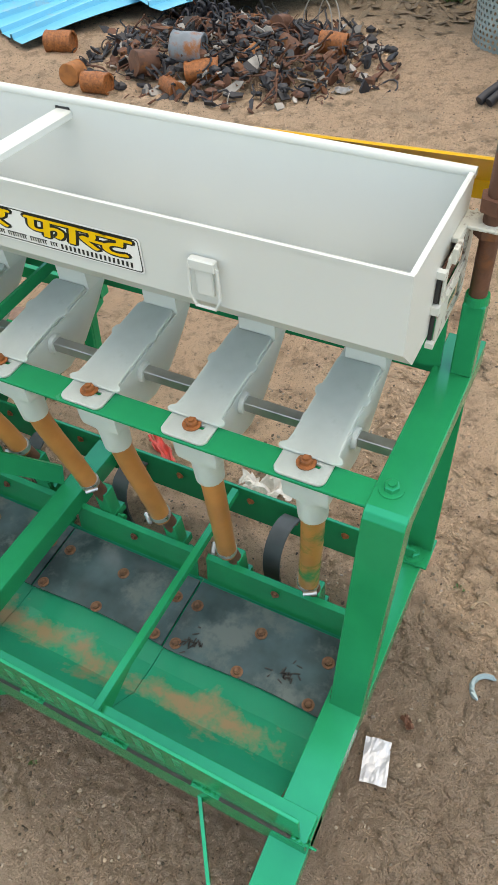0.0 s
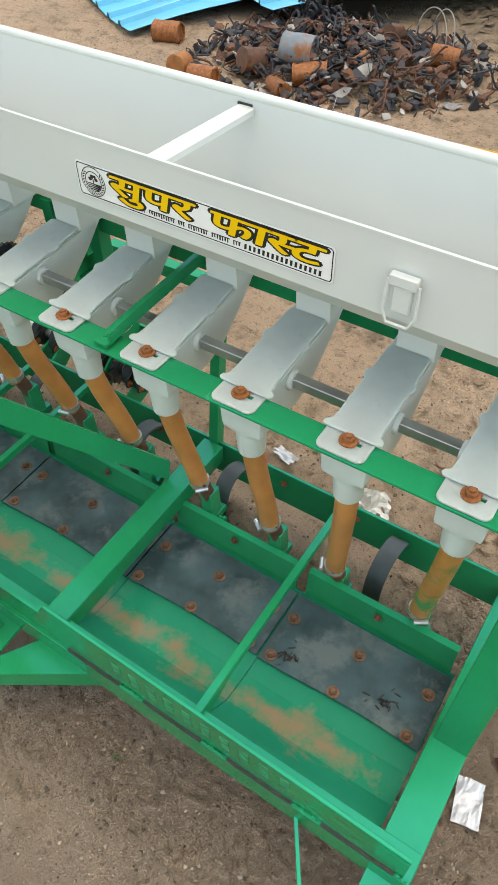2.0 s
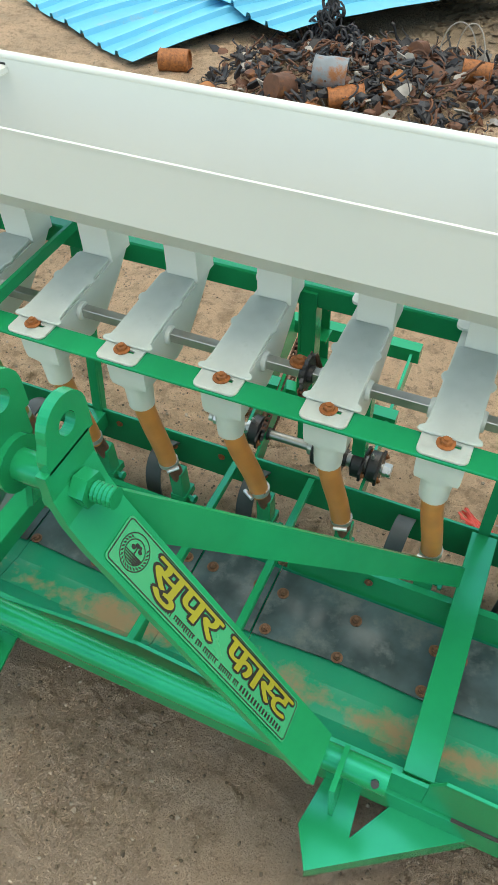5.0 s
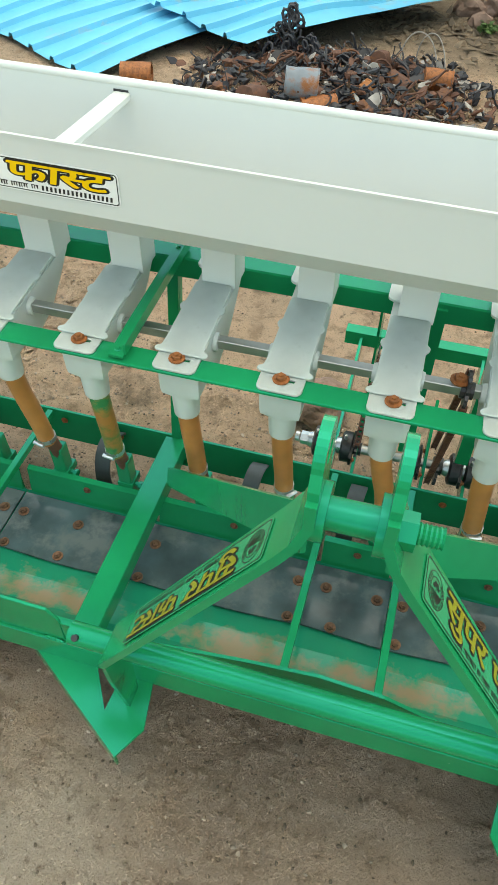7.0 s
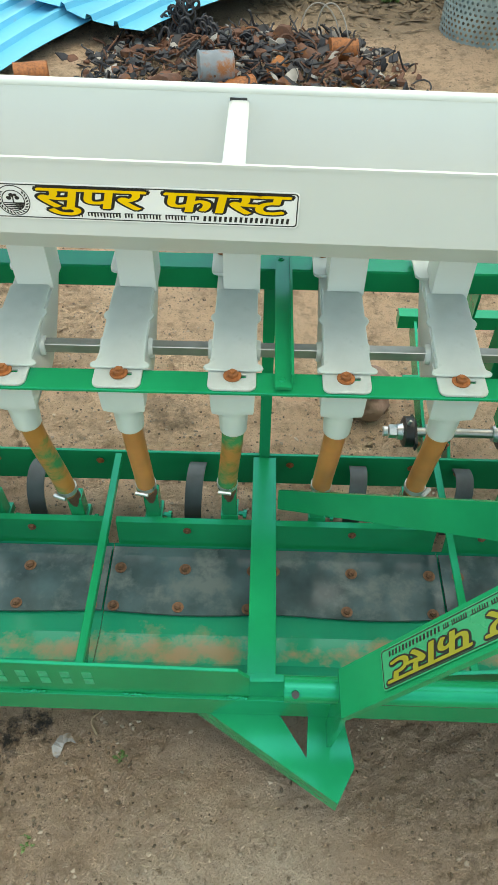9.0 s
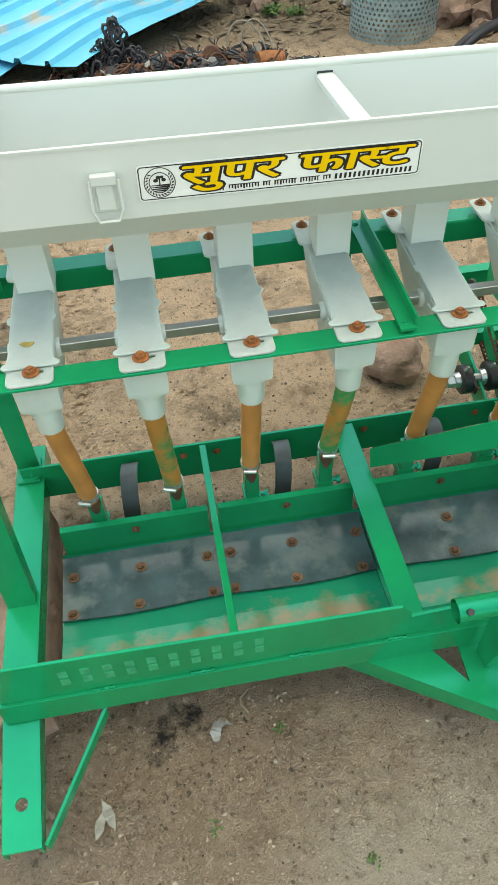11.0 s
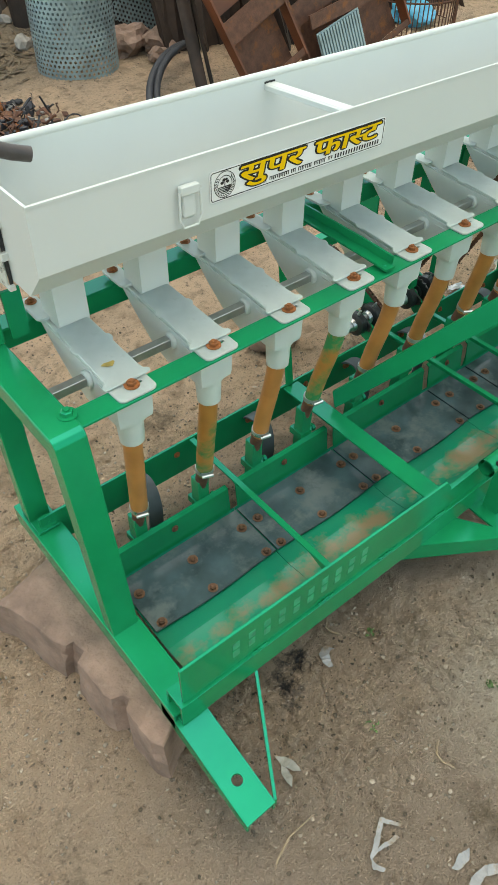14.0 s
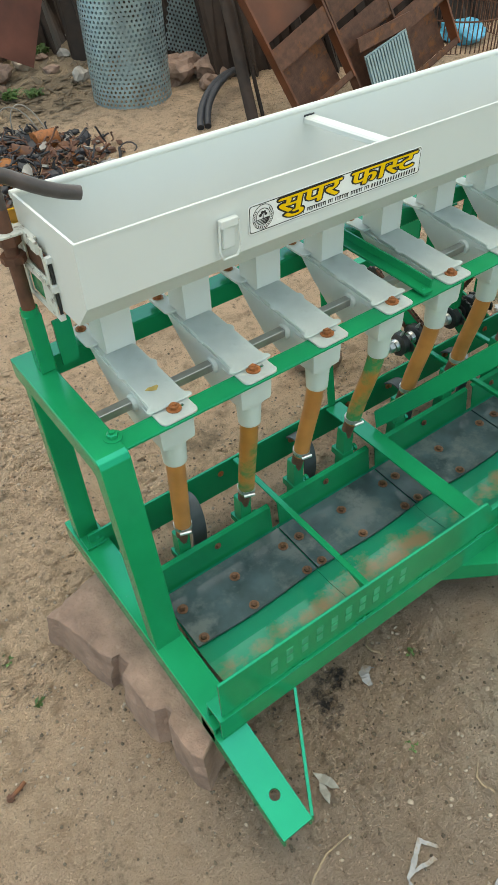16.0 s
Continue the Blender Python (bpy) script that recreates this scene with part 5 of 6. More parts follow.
def build_string():
    bm = bmesh.new()
    for side in (-1, 1):
        sweep(bm, [(side * 0.013 * math.sin(math.pi * t) + 0.004 * math.sin(7 * t + side), -0.055 + 0.098 * t, 0.007 + 0.002 * math.sin(11 * t)) for t in np.linspace(0, 1, 22)], [0.0030 + 0.0007 * (k % 2) for k in range(22)], 7)
    for cx, cy, r0 in ((0.0, -0.060, 0.011), (0.002, 0.045, 0.010), (-0.006, 0.058, 0.008)):
        sweep(bm, [(cx + r0 * math.cos(q) * (1 + 0.3 * math.sin(3 * q)), cy + r0 * math.sin(q), 0.009 + 0.004 * math.sin(2 * q)) for q in np.linspace(0, math.tau * 1.2, 20)], 0.0032, 7)
    for k in range(9):
        q = -2.4 + 0.25 * k
        sweep(bm, [(0.0, -0.064, 0.008), (0.014 * math.cos(q) - 0.004, -0.070 + 0.018 * math.sin(q), 0.006), (0.026 * math.cos(q) - 0.008, -0.070 + 0.026 * math.sin(q), 0.005)], 0.0010, 5)
    ob = link_mesh("cord", bm, PAPER, smooth=True)
    ob.matrix_basis = on_ground(0.312, -0.575, 20) @ Matrix.Diagonal((0.85, 0.85, 0.85, 1))
    tagged(ob, "short knotted whitish cord lying on the soil", "cord")
    bm = bmesh.new()
    sweep(bm, [(0.030 * math.cos(a), 0.030 * math.sin(a), 0.004) for a in np.linspace(0.5, 3.6, 12)], [0.002] + [0.006] * 10 + [0.002], 6)
    ob = link_mesh("metal_ring", bm, GALV, smooth=True)
    ob.matrix_basis = on_ground(1.415, 0.125, 40)
    tagged(ob, "broken half ring of grey metal on the soil", "scrap")
    bm = hex_bolt_mesh(0.009, 0.008, 0.010)
    sweep(bm, [(0, 0, 0.0), (0, 0, -0.035)], 0.005, 10)
    ob = link_mesh("old_bolt", bm, RUST_DARK)
    ob.matrix_basis = pose(-1.628, -0.105, ground_height(-1.628, -0.105) + 0.009, 0, 90, 200)
    tagged(ob, "small rusty bolt lying on the soil", "bolt")
    for x, y, a, ln in ((-1.19, -0.592, 15, 0.15), (-0.83, -0.66, 70, 0.06), (-1.30, 0.02, 10, 0.05), (-0.80, -0.30, 80, 0.05), (1.36, 0.30, 20, 0.05)):
        bm = bmesh.new()
        sweep(bm, [(ln * (t - 0.5), 0.02 * math.sin(t * 3), 0.004) for t in (0, 0.3, 0.6, 1)], [0.003, 0.0025, 0.002, 0.001], 6)
        ob = link_mesh("twig", bm, TWIG, smooth=True)
        ob.matrix_basis = on_ground(x, y, a)
        tagged(ob, "thin dry bleached twig lying on the soil", "twig")


build_string()


def build_lump():
    bm = bmesh.new()
    blob(bm, (0, 0, 0.05), 0.085, 4, (1, 0.9, 0.85), 4, 0.3)
    ob = link_mesh("concrete_lump", bm, STONE, smooth=True)
    ob.matrix_basis = on_ground(-0.20, 0.62)
    tagged(ob, "rough brown lump of concrete under the drive frame", "stone")


build_lump()


def build_gravel():
    # small stones and clods, too many to count
    rnd = random.Random(11)
    base = bmesh.new()
    bmesh.ops.create_icosphere(base, subdivisions=1, radius=1.0)
    bv = [v.co.copy() for v in base.verts]
    bf = [[v.index for v in f.verts] for f in base.faces]
    base.free()
    for name, count, lo, hi, material, label in (("gravel", 34000, 0.0009, 0.0046, PEBBLE, "small scattered stones on the soil"), ("clods", 26000, 0.002, 0.014, SOIL, "crumbs and clods of dry soil"), ("dark_grit", 26000, 0.0008, 0.0046, GRIT, "dark grit and crumbs of damp soil")):
        verts, faces = [], []
        for _ in range(count):
            x, y = rnd.uniform(-2.0, 1.9), rnd.uniform(-1.1, 1.4)
            if rnd.random() < 0.25:
                x, y = rnd.uniform(-2.2, 1.6), rnd.uniform(1.4, 4.4)
            if name != "gravel" and rnd.random() < 0.22:
                x, y = rnd.uniform(-1.3, 1.2), rnd.gauss(-0.40, 0.09)
            elif name == "clods" and rnd.random() < 0.4:
                x, y = rnd.uniform(0.95, 1.9), rnd.uniform(-0.4, 1.3)
            elif name == "clods" and rnd.random() < 0.4:
                x, y = rnd.uniform(-2.1, -1.1), rnd.uniform(0.1, 1.6)
            if noise.noise((x * 1.7, y * 1.7, 7)) < rnd.uniform(-0.55, 0.25):
                continue
            r = lo + (hi - lo) * rnd.random() ** 3.4
            z = ground_height(x, y) + r * 0.25
            o = len(verts)
            sx, sy, sz = rnd.uniform(0.7, 1.4), rnd.uniform(0.7, 1.3), rnd.uniform(0.45, 0.8)
            for v in bv:
                k = 1 + 0.35 * rnd.uniform(-1, 1)
                verts.append((x + v.x * r * sx * k, y + v.y * r * sy * k, z + v.z * r * sz * k))
            faces += [[o + i for i in f] for f in bf]
        me = bpy.data.meshes.new(name)
        me.from_pydata(verts, [], faces)
        me.materials.append(material)
        tagged(new(name, me), label, "gravel", kind="stuff")


build_gravel()


def build_weeds():
    rnd = random.Random(5)
    spots = [(-0.745, -0.37, 0.016), (0.42, -0.53, 0.014), (0.26, -0.61, 0.01), (0.665, -0.395, 0.01), (-1.50, 0.05, 0.02), (-0.63, -0.62, 0.016), (-0.90, -0.52, 0.014), (1.30, 0.33, 0.012), (0.08, 4.05, 0.09), (0.22, 3.98, 0.07), (0.62, 4.75, 0.1), (-1.52, 0.20, 0.018), (0.6, 0.5, 0.012)]
    for x, y, r in spots:
        bm = bmesh.new()
        for k in range(14 if r < 0.05 else 40):
            a, e = rnd.uniform(0, math.tau), rnd.uniform(0.15, 1.0)
            d = Vector((math.cos(a), math.sin(a), 0)) * e
            ln, w = r * rnd.uniform(0.5, 1.3), r * rnd.uniform(0.12, 0.25)
            side = Vector((-d.y, d.x, 0)).normalized() * w
            base = Vector((rnd.uniform(-1, 1) * r * 0.6, rnd.uniform(-1, 1) * r * 0.6, 0.002))
            tip = base + d * ln + Vector((0, 0, rnd.uniform(0.1, 0.6) * r))
            mid = (base + tip) / 2 + Vector((0, 0, r * 0.25))
            vs = [bm.verts.new(p) for p in (base, mid - side, tip, mid + side)]
            bm.faces.new(vs)
        ob = link_mesh("weed", bm, LEAF)
        ob.matrix_basis = on_ground(x, y)
        tagged(ob, "small green weed growing out of the soil", "weed")


build_weeds()


# ---- yard behind the machine ----
def corrugated(name, corner, e1, e2, width, length, z0, lift, label, ragged=0.0):
    """A sheet with trapezoid ribs along e2, e1 across."""
    bm = bmesh.new()
    e1, e2 = Vector((*e1, 0)).normalized(), Vector((*e2, 0)).normalized()
    pitch = 0.205
    us, hs = [], []
    u = 0.0
    while u < width:
        for du, hh in ((0.0, 0.0), (0.150, 0.0), (0.162, 0.026), (0.190, 0.026), (0.2045, 0.0)):
            if u + du <= width:
                us.append(u + du)
                hs.append(hh)
        u += pitch
    rows = 16
    grid = []
    for j in range(rows + 1):
        t = j / rows
        row = []
        for u, hh in zip(us, hs):
            front = ragged * noise.noise((u * 3, 0, 2)) if j == 0 else 0
            p = Vector((*corner, 0)) + e1 * u + e2 * (length * t + front)
            bend = lift * math.sin(math.pi * min(1, t * 1.2)) + 0.03 * noise.noise((u * 2, t * 3, 4)) - 0.03 * (1 - t) * math.sin(u * 2.2)
            row.append(bm.verts.new((p.x, p.y, z0 + hh + bend + 0.025)))
        grid.append(row)
    for j in range(rows):
        for i in range(len(us) - 1):
            bm.faces.new((grid[j][i], grid[j][i + 1], grid[j + 1][i + 1], grid[j + 1][i]))
    ob = link_mesh(name, bm, BLUE)
    mod = ob.modifiers.new("thick", "SOLIDIFY")
    mod.thickness = 0.002
    return tagged(ob, label, "roofing sheet", group="roofing sheets")


corrugated("roofing_sheet", (-1.83, 2.64), (-0.87, 0.50), (0.50, 0.87), 1.5, 2.6, 0.02, 0.05, "blue corrugated roofing sheet lying on the sand")
corrugated("roofing_sheet", (-1.11, 3.00), (-0.80, 0.60), (0.66, 0.75), 1.05, 1.62, 0.13, 0.02, "bent blue corrugated roofing sheet on the scrap heap", 0.12)


def tin_mesh(r, ln, dent=0.1, seed=0):
    bm = bmesh.new()
    n = 20
    prof = [(-0.5, 0.80), (-0.5, 0.98), (-0.49, 1.04), (-0.47, 1.04), (-0.46, 1.0), (-0.2, 1.0), (0.0, 1.02), (0.2, 1.0), (0.46, 1.0), (0.47, 1.04), (0.5, 1.02), (0.5, 0.86), (0.42, 0.84), (0.42, 0.2)]
    rings = []
    for u, q in prof:
        rings.append([bm.verts.new((u * ln, r * q * math.cos(k * math.tau / n) * (1 + dent * noise.noise((k * 0.7, u * 3, seed))), r * q * math.sin(k * math.tau / n) * (1 + dent * noise.noise((k * 0.7, u * 3, seed + 5))))) for k in range(n)])
    for a, b in zip(rings, rings[1:]):
        for k in range(n):
            bm.faces.new((a[k], a[(k + 1) % n], b[(k + 1) % n], b[k]))
    bm.faces.new(rings[0][::-1])
    bm.faces.new(rings[-1])
    return bm


OLDBLUE = mat("rusty_blue_tin", (0.16, 0.19, 0.22), 0.6, vary=0.25, scale=10, stain=(0.26, 0.10, 0.04), stain_at=0.5, stain_scale=9)
ORANGE = mat("orange_rust", (0.32, 0.118, 0.034), 0.75, vary=0.3, scale=25, bump=0.2, bump_scale=90)


def heap_height(x, y):
    a, b = (x + 0.62) / 0.78, (y - 2.90) / 0.52
    return max(0.0, 0.125 * (1 - a * a - b * b))


def build_heap():
    rnd = random.Random(21)
    drum = link_mesh("old_tin_drum", tin_mesh(0.072, 0.160, 0.08, 1), OLDBLUE, smooth=True)
    drum.matrix_basis = pose(-0.735, 2.64, 0.128, 0, 4, 12)
    tagged(drum, "dented blue-grey tin drum, rusting, on the scrap heap", "tin drum")
    for x, y, z, r, ln, rz, ry, m in ((-0.46, 2.74, 0.06, 0.048, 0.15, 50, -25, ORANGE), (-0.63, 2.58, 0.055, 0.052, 0.17, 25, -5, RUST), (-1.28, 2.38, 0.05, 0.05, 0.11, 100, 10, ORANGE), (-1.1, 2.33, 0.04, 0.05, 0.14, 5, 0, RUST),
                                      (-0.12, 3.02, 0.08, 0.05, 0.14, 10, 5, RUST), (-0.25, 2.66, 0.03, 0.035, 0.1, -40, 10, RUST_DARK), (-0.05, 2.80, 0.03, 0.03, 0.06, 70, 0, RUST), (-0.42, 3.05, 0.13, 0.045, 0.08, 80, 10, RUST_DARK),
                                      (-1.62, 2.72, 0.05, 0.055, 0.16, 15, 0, RUST), (-0.95, 2.55, 0.07, 0.06, 0.12, 60, 15, RUST_DARK), (-0.3, 2.9, 0.09, 0.04, 0.11, -20, 20, RUST_DARK), (-0.72, 2.42, 0.03, 0.04, 0.12, 150, 0, RUST)):
        ob = link_mesh("tin_can", tin_mesh(r, ln, 0.15, rnd.random() * 9), m, smooth=True)
        ob.matrix_basis = pose(x, y, z, rnd.uniform(0, 360), ry, rz)
        tagged(ob, "rusty dented old tin can on the scrap heap", "tin can", group="tin cans on the heap")
    kinds = {"scrap_black": (SCRAP_BLACK, "burnt black scrap metal and springs"), "scrap_rust": (RUST_DARK, "rusty scrap metal pieces"), "scrap_pale": (SCRAP, "pale grey broken bits of scrap")}
    for name, (m, label) in kinds.items():
        bm = bmesh.new()
        count = {"scrap_black": 640, "scrap_rust": 380, "scrap_pale": 90}[name]
        for _ in range(count):
            a, q = rnd.uniform(0, math.tau), math.sqrt(rnd.random())
            q = q ** 1.25 * rnd.uniform(0.9, 1.15)
            x, y = -0.62 + 0.82 * q * math.cos(a), 2.90 + 0.56 * q * math.sin(a)
            z = heap_height(x, y) * rnd.uniform(0.75, 1.1) + 0.012
            kind = rnd.random() * (0.34 if name == "scrap_pale" else 1.0)
            c = Vector((x, y, z))
            dirv = Vector((rnd.uniform(-1, 1), rnd.uniform(-1, 1), rnd.uniform(-0.3, 0.7))).normalized()
            other = dirv.cross(Vector((rnd.uniform(-1, 1), rnd.uniform(-1, 1), 1))).normalized()
            nrm = dirv.cross(other)
            if kind < 0.36:
                # bent plate or flange
                w, h = rnd.uniform(0.012, 0.035), rnd.uniform(0.02, 0.065)
                k = rnd.randint(4, 7)
                pts = [c + dirv * h * math.cos(t) * rnd.uniform(0.7, 1.1) + other * w * math.sin(t) * rnd.uniform(0.7, 1.1) for t in [i * math.tau / k for i in range(k)]]
                poly_prism(bm, pts, nrm * rnd.uniform(0.003, 0.012))
            elif kind < 0.58:
                # ring or coil
                r = rnd.uniform(0.02, 0.055)
                arc = rnd.uniform(3.5, 6.28)
                sweep(bm, [c + dirv * r * math.cos(t) + other * r * math.sin(t) + nrm * 0.004 * t for t in np.linspace(0, arc, 11)], rnd.uniform(0.002, 0.006), 5)
            elif kind < 0.84:
                ln = rnd.uniform(0.04, 0.13)
                b = c + dirv * ln
                sweep(bm, curve(c, c + dirv * ln * 0.4 + other * 0.03, b - other * 0.03, b, 5), rnd.uniform(0.002, 0.007), 6)
            else:
                blob(bm, c, rnd.uniform(0.015, 0.04), rnd.random() * 20, (1, rnd.uniform(0.5, 1), rnd.uniform(0.4, 0.9)), 1, 0.5)
        ob = link_mesh(name, bm, m)
        tagged(ob, label + " in a heap", "scrap", kind="stuff")
    # a tall tangle of burnt links standing up from the heap
    bm = bmesh.new()
    for _ in range(46):
        t = rnd.random()
        c = Vector((-0.90 + rnd.uniform(-0.16, 0.16) * (1 - t), 3.12 + rnd.uniform(-0.10, 0.10) * (1 - t), 0.10 + 0.20 * t))
        a, b = Vector((1, 0, rnd.uniform(-0.6, 0.6))).normalized(), Vector((rnd.uniform(-0.4, 0.4), rnd.uniform(-0.5, 0.5), 1)).normalized()
        r = rnd.uniform(0.012, 0.030)
        sweep(bm, [c + a * r * math.cos(q) + b * r * 1.4 * math.sin(q) for q in np.linspace(0, math.tau, 10)], rnd.uniform(0.005, 0.010), 6)
    tagged(link_mesh("burnt_chain", bm, SCRAP_BLACK, smooth=True), "tangle of burnt black chain links on the heap", "scrap")
    bm = bmesh.new()
    for x0, x1 in ((-0.33, -0.16), (-0.25, -0.12)):
        sweep(bm, curve((x0, 3.12, 0.12), (x0, 3.15, 0.30), (x1, 3.15, 0.30), (x1 + 0.03, 3.02, 0.10), 14), 0.0032, 7)
    tagged(link_mesh("pale_strap", bm, SCRAP, smooth=True), "pale bent strap sticking up from the scrap heap", "scrap")


build_heap()


def perforated(name, centre, r, h, arc, label, rz=0.0):
    """A rolled sheet punched with rows of round holes: rings of metal between octagonal holes."""
    bm = bmesh.new()
    pitch = 0.029
    cols, rows = int(r * arc / pitch), int(h / (pitch * 0.866))
    hole = pitch * 0.29

    def at(u, v):
        a = u / r
        return Vector((r * math.cos(a), r * math.sin(a), v))
    for j in range(rows):
        v0 = (j + 0.5) * pitch * 0.866
        for i in range(cols):
            u0 = (i + (0.5 if j % 2 else 0.0)) * pitch
            inner = [bm.verts.new(at(u0 + hole * math.cos(k * math.tau / 6 + math.pi / 6), v0 + hole * math.sin(k * math.tau / 6 + math.pi / 6))) for k in range(6)]
            outer = [bm.verts.new(at(u0 + pitch * 0.5775 * math.cos(k * math.tau / 6 + math.pi / 6), v0 + pitch * 0.5775 * math.sin(k * math.tau / 6 + math.pi / 6))) for k in range(6)]
            for k in range(6):
                bm.faces.new((inner[k], inner[(k + 1) % 6], outer[(k + 1) % 6], outer[k]))
    ob = link_mesh(name, bm, GALV)
    ob.matrix_basis = pose(*centre, 0, 0, rz)
    return ob


def build_drums():
    ob = perforated("perforated_cylinder", (0.708, 3.523, -0.01), 0.25, 0.95, math.tau * 0.98, "")
    tagged(ob, "galvanised perforated sheet rolled into a standing cylinder", "metal cylinder")
    bm = bmesh.new()
    for z in (0.0, 0.94):
        sweep(bm, [(0.25 * math.cos(a), 0.25 * math.sin(a), z) for a in np.linspace(0, math.tau, 40)], 0.006, 6)
    rim = link_mesh("rim", bm, GALV, ob)
    # a loose piece leaning behind it
    ob = perforated("perforated_sheet", (0, 0, 0), 3.0, 0.55, 0.16, "", 0)
    u, v = Vector((-0.93, 0.12, 0.33)), Vector((0.38, 0.28, 0.88))
    u.normalize()
    v = (v - u * u.dot(v)).normalized()
    nr = u.cross(v)
    ob.matrix_basis = Matrix(((nr.x, u.x, v.x, 1.54), (nr.y, u.y, v.y, 3.72), (nr.z, u.z, v.z, 0.0), (0, 0, 0, 1))) @ pose(-3.0, 0, 0)
    tagged(ob, "piece of galvanised perforated sheet leaning on stones", "metal sheet")


build_drums()


def leaning_unit(x0, x1, z0, z1, y, tilt, m, label, slot=True):
    """A rusty steel frame with a panel, a crossbar and side flanges, leaning back."""
    root = tagged(new("steel_panel"), label, "steel frame", group="rusty steel frames")
    w, h = x1 - x0, z1 - z0
    bm = bmesh.new()
    box(bm, 0.0, w, 0.02, 0.026, h * 0.42, h)
    part("panel", bm, m, root)
    for a, b in ((0.0, 0.012), (w - 0.012, w)):
        bm = bmesh.new()
        box(bm, a, b, -0.05, 0.03, 0.0, h)
        part("side_flange", bm, m, root)
    for za, zb in ((h * 0.28, h * 0.40), (0.0, 0.04)):
        bm = bmesh.new()
        box(bm, 0.012, w - 0.012, -0.045, -0.038, za, zb)
        box(bm, 0.012, w - 0.012, -0.045, -0.02, za, za + 0.006)
        part("crossbar", bm, RUST_DARK, root)
    bm = bmesh.new()
    box(bm, 0.05, w - 0.05, 0.05, 0.055, 0.0, h * 0.26)
    part("back_sheet", bm, RUST_DARK, root)
    root.matrix_basis = pose(x0, y, z0, -14, tilt, 0)
    return root


leaning_unit(1.27, 1.69, -0.02, 1.05, 2.50, -24, WOOD, "rusty orange-brown steel frame leaning on others")
leaning_unit(1.76, 2.16, -0.02, 1.05, 2.52, -22, RUST_DARK, "dark rusty steel frame leaning on others")
leaning_unit(2.24, 2.66, -0.02, 1.0, 2.56, -22, WOOD, "rusty orange-brown steel frame leaning on others")


def build_yard():
    rnd = random.Random(3)
    # grey ribbed plate set into the second frame
    plate = link_mesh("ribbed_plate", box(bmesh.new(), 0.0, 0.34, 0.0, 0.006, 0.0, 0.26), GALV)
    tagged(plate, "grey ribbed metal plate standing among rusty frames", "metal plate")
    plate.matrix_basis = pose(1.80, 2.42, -0.005, -12, -16, 0)
    rib = part("rib", box(bmesh.new(), 0.008, 0.022, -0.009, 0.002, 0.01, 0.25), GALV, plate)
    for k in range(1, 15):
        again(rib, pose(k * 0.0222, 0, 0))
    bm = bmesh.new()
    box(bm, 0.0, 0.42, 0.0, 0.015, 0.0, 0.075)
    bar = link_mesh("rusty_bar", bm, RUST_DARK)
    bar.matrix_basis = pose(1.69, 2.47, 0.27, -12, -10, 0)
    tagged(bar, "rusty flat bar lying across the frames", "steel bar")
    # dark leaning pole
    bm = bmesh.new()
    sweep(bm, [(1.020, 2.62, -0.05), (1.075, 2.93, 0.55), (1.115, 3.14, 0.95)], 0.036, 12)
    sweep(bm, [(1.12, 2.66, -0.05), (1.16, 2.96, 0.55), (1.19, 3.12, 0.9)], 0.012, 10)
    tagged(link_mesh("pole", bm, SCRAP_DARK, smooth=True), "dark rusty pole leaning by the frames", "pole")
    # hoses
    for dx in (0.0, 0.045):
        bm = bmesh.new()
        sweep(bm, curve((0.70 + dx, 2.715 - dx * 0.2, 0.022), (0.78 + dx, 2.86, 0.10), (1.00 + dx, 3.02, 0.16), (1.30 + dx, 3.22, 0.10), 12), 0.021, 10)
        tagged(link_mesh("hose", bm, SCRAP_BLACK, smooth=True), "old black rubber hose lying on the sand", "hose")
    # wire basket
    bm = bmesh.new()
    cx, cy, r = 3.06, 2.90, 0.33
    for k in range(64):
        a = k * math.tau / 64
        sweep(bm, [(cx + r * math.cos(a), cy + r * math.sin(a), -0.1), (cx + r * math.cos(a), cy + r * math.sin(a), 0.62)], 0.0045, 5, cap=False)
    for z in (0.0, 0.2, 0.4, 0.6):
        sweep(bm, [(cx + r * math.cos(a), cy + r * math.sin(a), z) for a in np.linspace(0, math.tau, 48)], 0.006, 5)
    tagged(link_mesh("wire_cage", bm, RUST_DARK), "rusty round wire cage standing in the yard", "wire cage")
    bm = bmesh.new()
    blob(bm, (3.10, 2.9, 0.05), 0.16, 3, (1, 1, 0.5), 3, 0.6)
    tagged(link_mesh("blue_bag", bm, BLUE, smooth=True), "crumpled blue plastic bag in the wire cage", "bag")
    # reddish panel leaning far back
    bm = bmesh.new()
    for i in range(14):
        for j in range(22):
            box(bm, -0.45 + i * 0.07, -0.45 + i * 0.07 + 0.055, 0, 0.004, j * 0.05, j * 0.05 + 0.036)
    box(bm, -0.46, 0.54, 0.004, 0.008, -0.01, 1.1)
    ob = link_mesh("red_panel", bm, DARK_RED)
    pu, pv = Vector((0.886, 0.05, -0.464)).normalized(), Vector((0.45, 0.16, 0.87))
    pv = (pv - pu * pu.dot(pv)).normalized()
    pn = pv.cross(pu)
    ob.matrix_basis = Matrix(((pu.x, -pn.x, pv.x, 0.38), (pu.y, -pn.y, pv.y, 4.30), (pu.z, -pn.z, pv.z, 0.09), (0, 0, 0, 1))) @ pose(-0.54, 0, 0)
    tagged(ob, "reddish rusty ribbed panel leaning on a pile", "metal sheet")
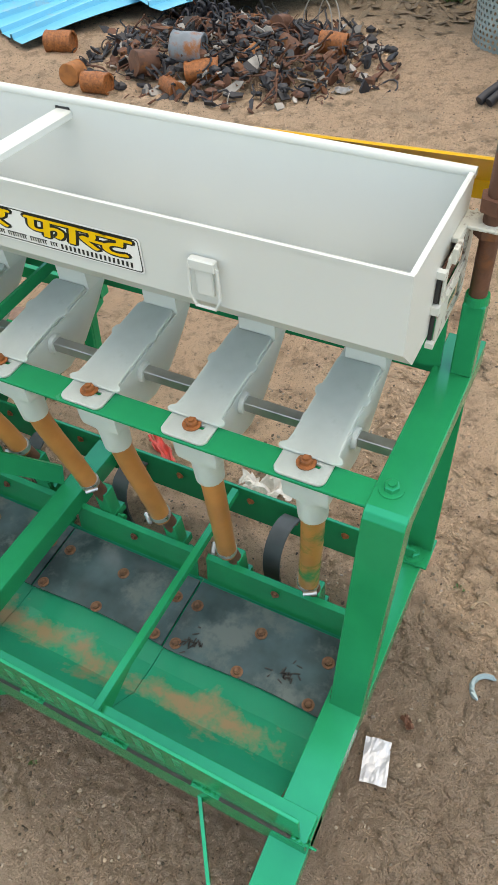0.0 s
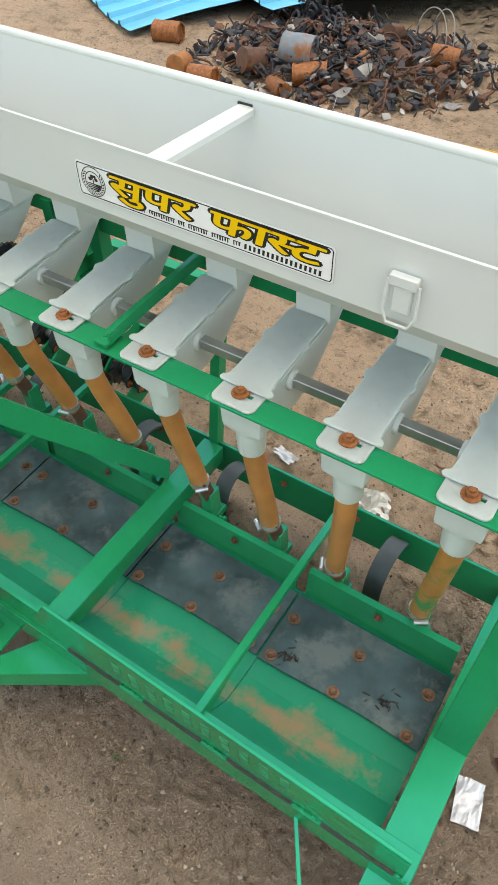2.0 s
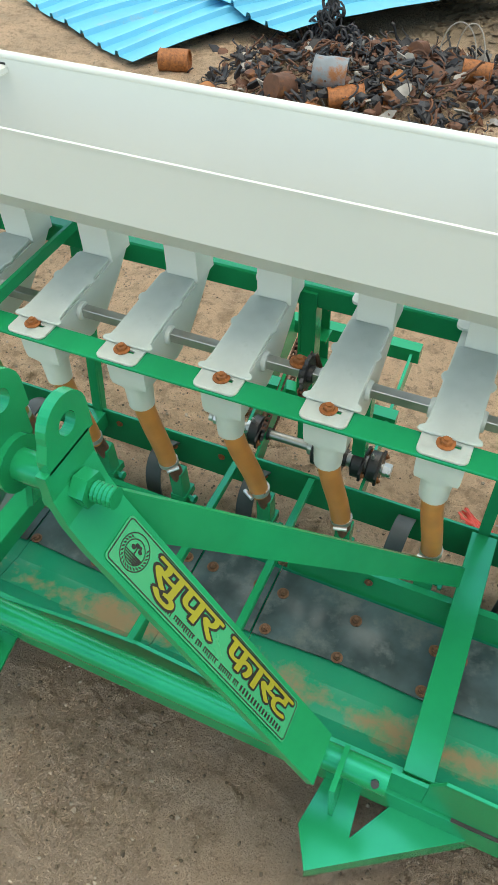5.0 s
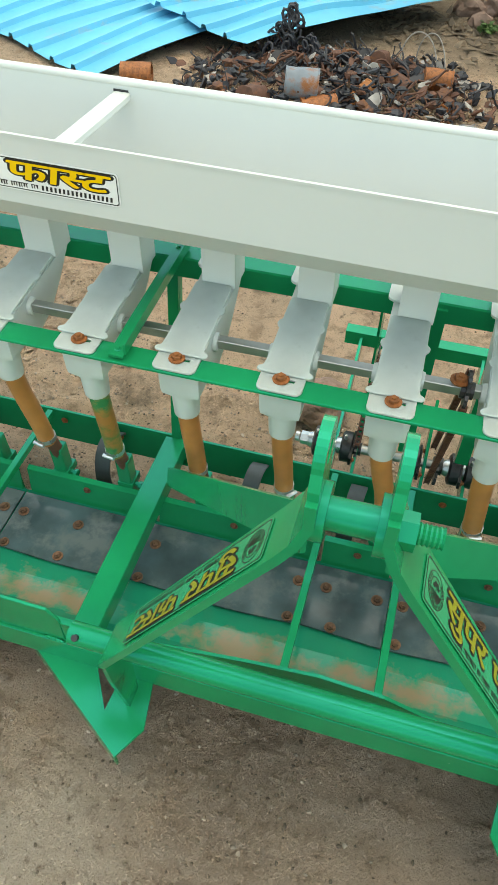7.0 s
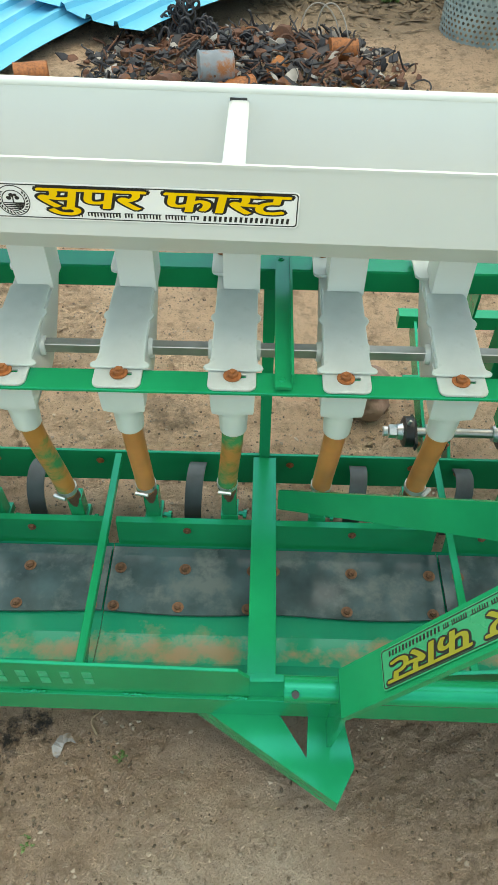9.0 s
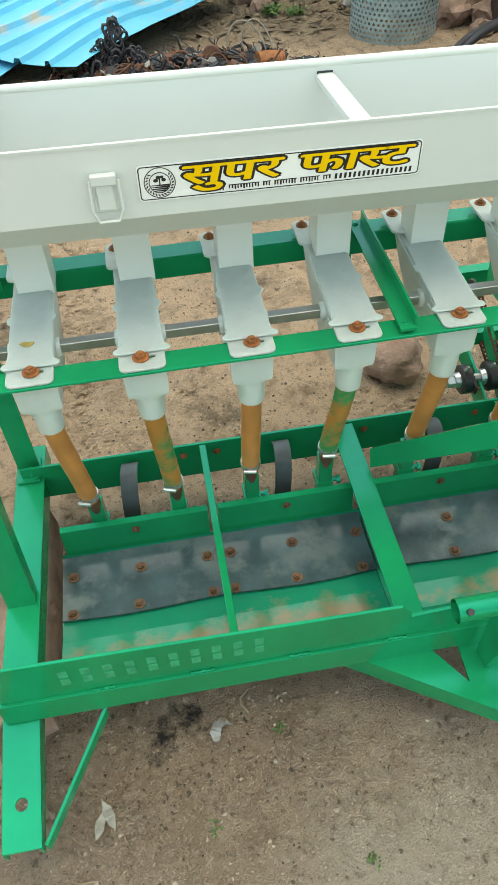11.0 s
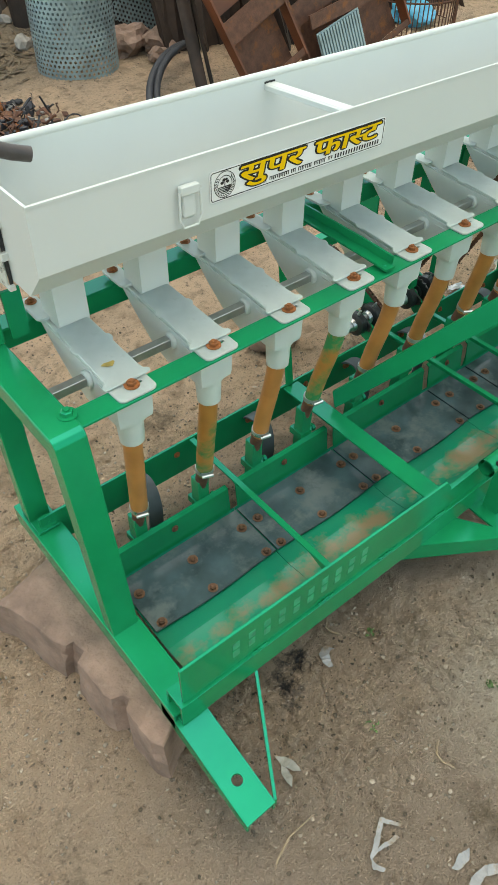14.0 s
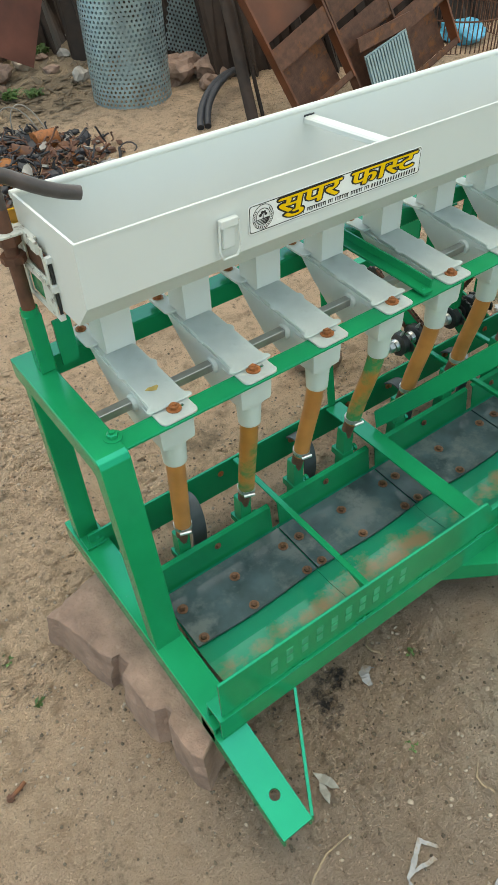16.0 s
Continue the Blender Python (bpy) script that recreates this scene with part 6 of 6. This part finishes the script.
    # stones and rubble along the back
    for i in range(46):
        x, y = rnd.uniform(-0.3, 3.4), rnd.uniform(4.0, 5.2)
        r = rnd.uniform(0.02, 0.085)
        bm = bmesh.new()
        blob(bm, (0, 0, r * 0.3), r, rnd.random() * 30, (1, rnd.uniform(0.6, 1), rnd.uniform(0.5, 0.9)), 2, 0.45)
        ob = link_mesh("rock", bm, rnd.choice((STONE, PEBBLE, STONE, SCRAP)))
        ob.matrix_basis = on_ground(x, y, rnd.uniform(0, 360))
        tagged(ob, "rough stone lying in the yard", "stone", group="stones in the yard")
    for x, y, r in ((1.12, 3.62, 0.15), (1.30, 3.50, 0.12), (0.98, 3.98, 0.12), (1.18, 3.34, 0.07), (-0.02, 4.35, 0.10), (0.12, 4.4, 0.12)):
        bm = bmesh.new()
        blob(bm, (0, 0, r * 0.4), r, x * 9, (1.2, 0.8, 0.7), 3, 0.5)
        ob = link_mesh("rock", bm, STONE)
        ob.matrix_basis = on_ground(x, y, 30)
        tagged(ob, "rough pale sandstone piece lying in the yard", "stone", group="stones in the yard")
    # dry leaves and sticks behind
    bm = bmesh.new()
    for _ in range(420):
        x, y = rnd.uniform(-0.6, 1.0), rnd.gauss(4.0, 0.25)
        z = ground_height(x, y) + 0.008
        a, ln = rnd.uniform(0, math.tau), rnd.uniform(0.02, 0.07)
        d = Vector((math.cos(a), math.sin(a), rnd.uniform(-0.2, 0.5))) * ln
        q = Vector((-math.sin(a), math.cos(a), rnd.uniform(-0.4, 0.4))) * ln * 0.3
        c = Vector((x, y, z))
        bm.faces.new([bm.verts.new(p) for p in (c - d, c - q, c + d, c + q)])
    tagged(link_mesh("dry_leaves", bm, LITTER), "dry leaves and bark scattered on the sand", "leaves", kind="stuff")
    # dark sheds of scrap far behind
    for x0, x1, y, h in ((-0.35, 0.75, 4.75, 0.9), (0.75, 1.75, 4.25, 1.1), (1.25, 3.4, 3.35, 1.15), (1.75, 4.4, 3.02, 0.9), (2.7, 5.0, 3.45, 1.2), (0.95, 1.35, 3.95, 0.6), (-0.5, 0.35, 5.1, 0.8), (0.45, 0.85, 4.85, 0.75), (1.02, 1.42, 3.75, 0.75), (2.8, 5.5, 4.3, 1.3), (-1.2, 0.9, 6.4, 1.5)):
        bm = bmesh.new()
        n = 24
        for k in range(n):
            xa = x0 + (x1 - x0) * k / n
            ha = h * rnd.uniform(0.6, 1.0)
            poly_prism(bm, [(xa, y + rnd.uniform(-0.2, 0.2), -0.1), (xa + 0.12, y, -0.1), (xa + 0.12 + rnd.uniform(-0.1, 0.1), y + 0.3, ha), (xa, y + 0.35, ha * 0.9)], (0, 0.05, 0))
        tagged(link_mesh("scrap_pile", bm, SCRAP_DARK), "dark pile of rusty scrap sheets far behind", "scrap pile", kind="stuff")


build_yard()
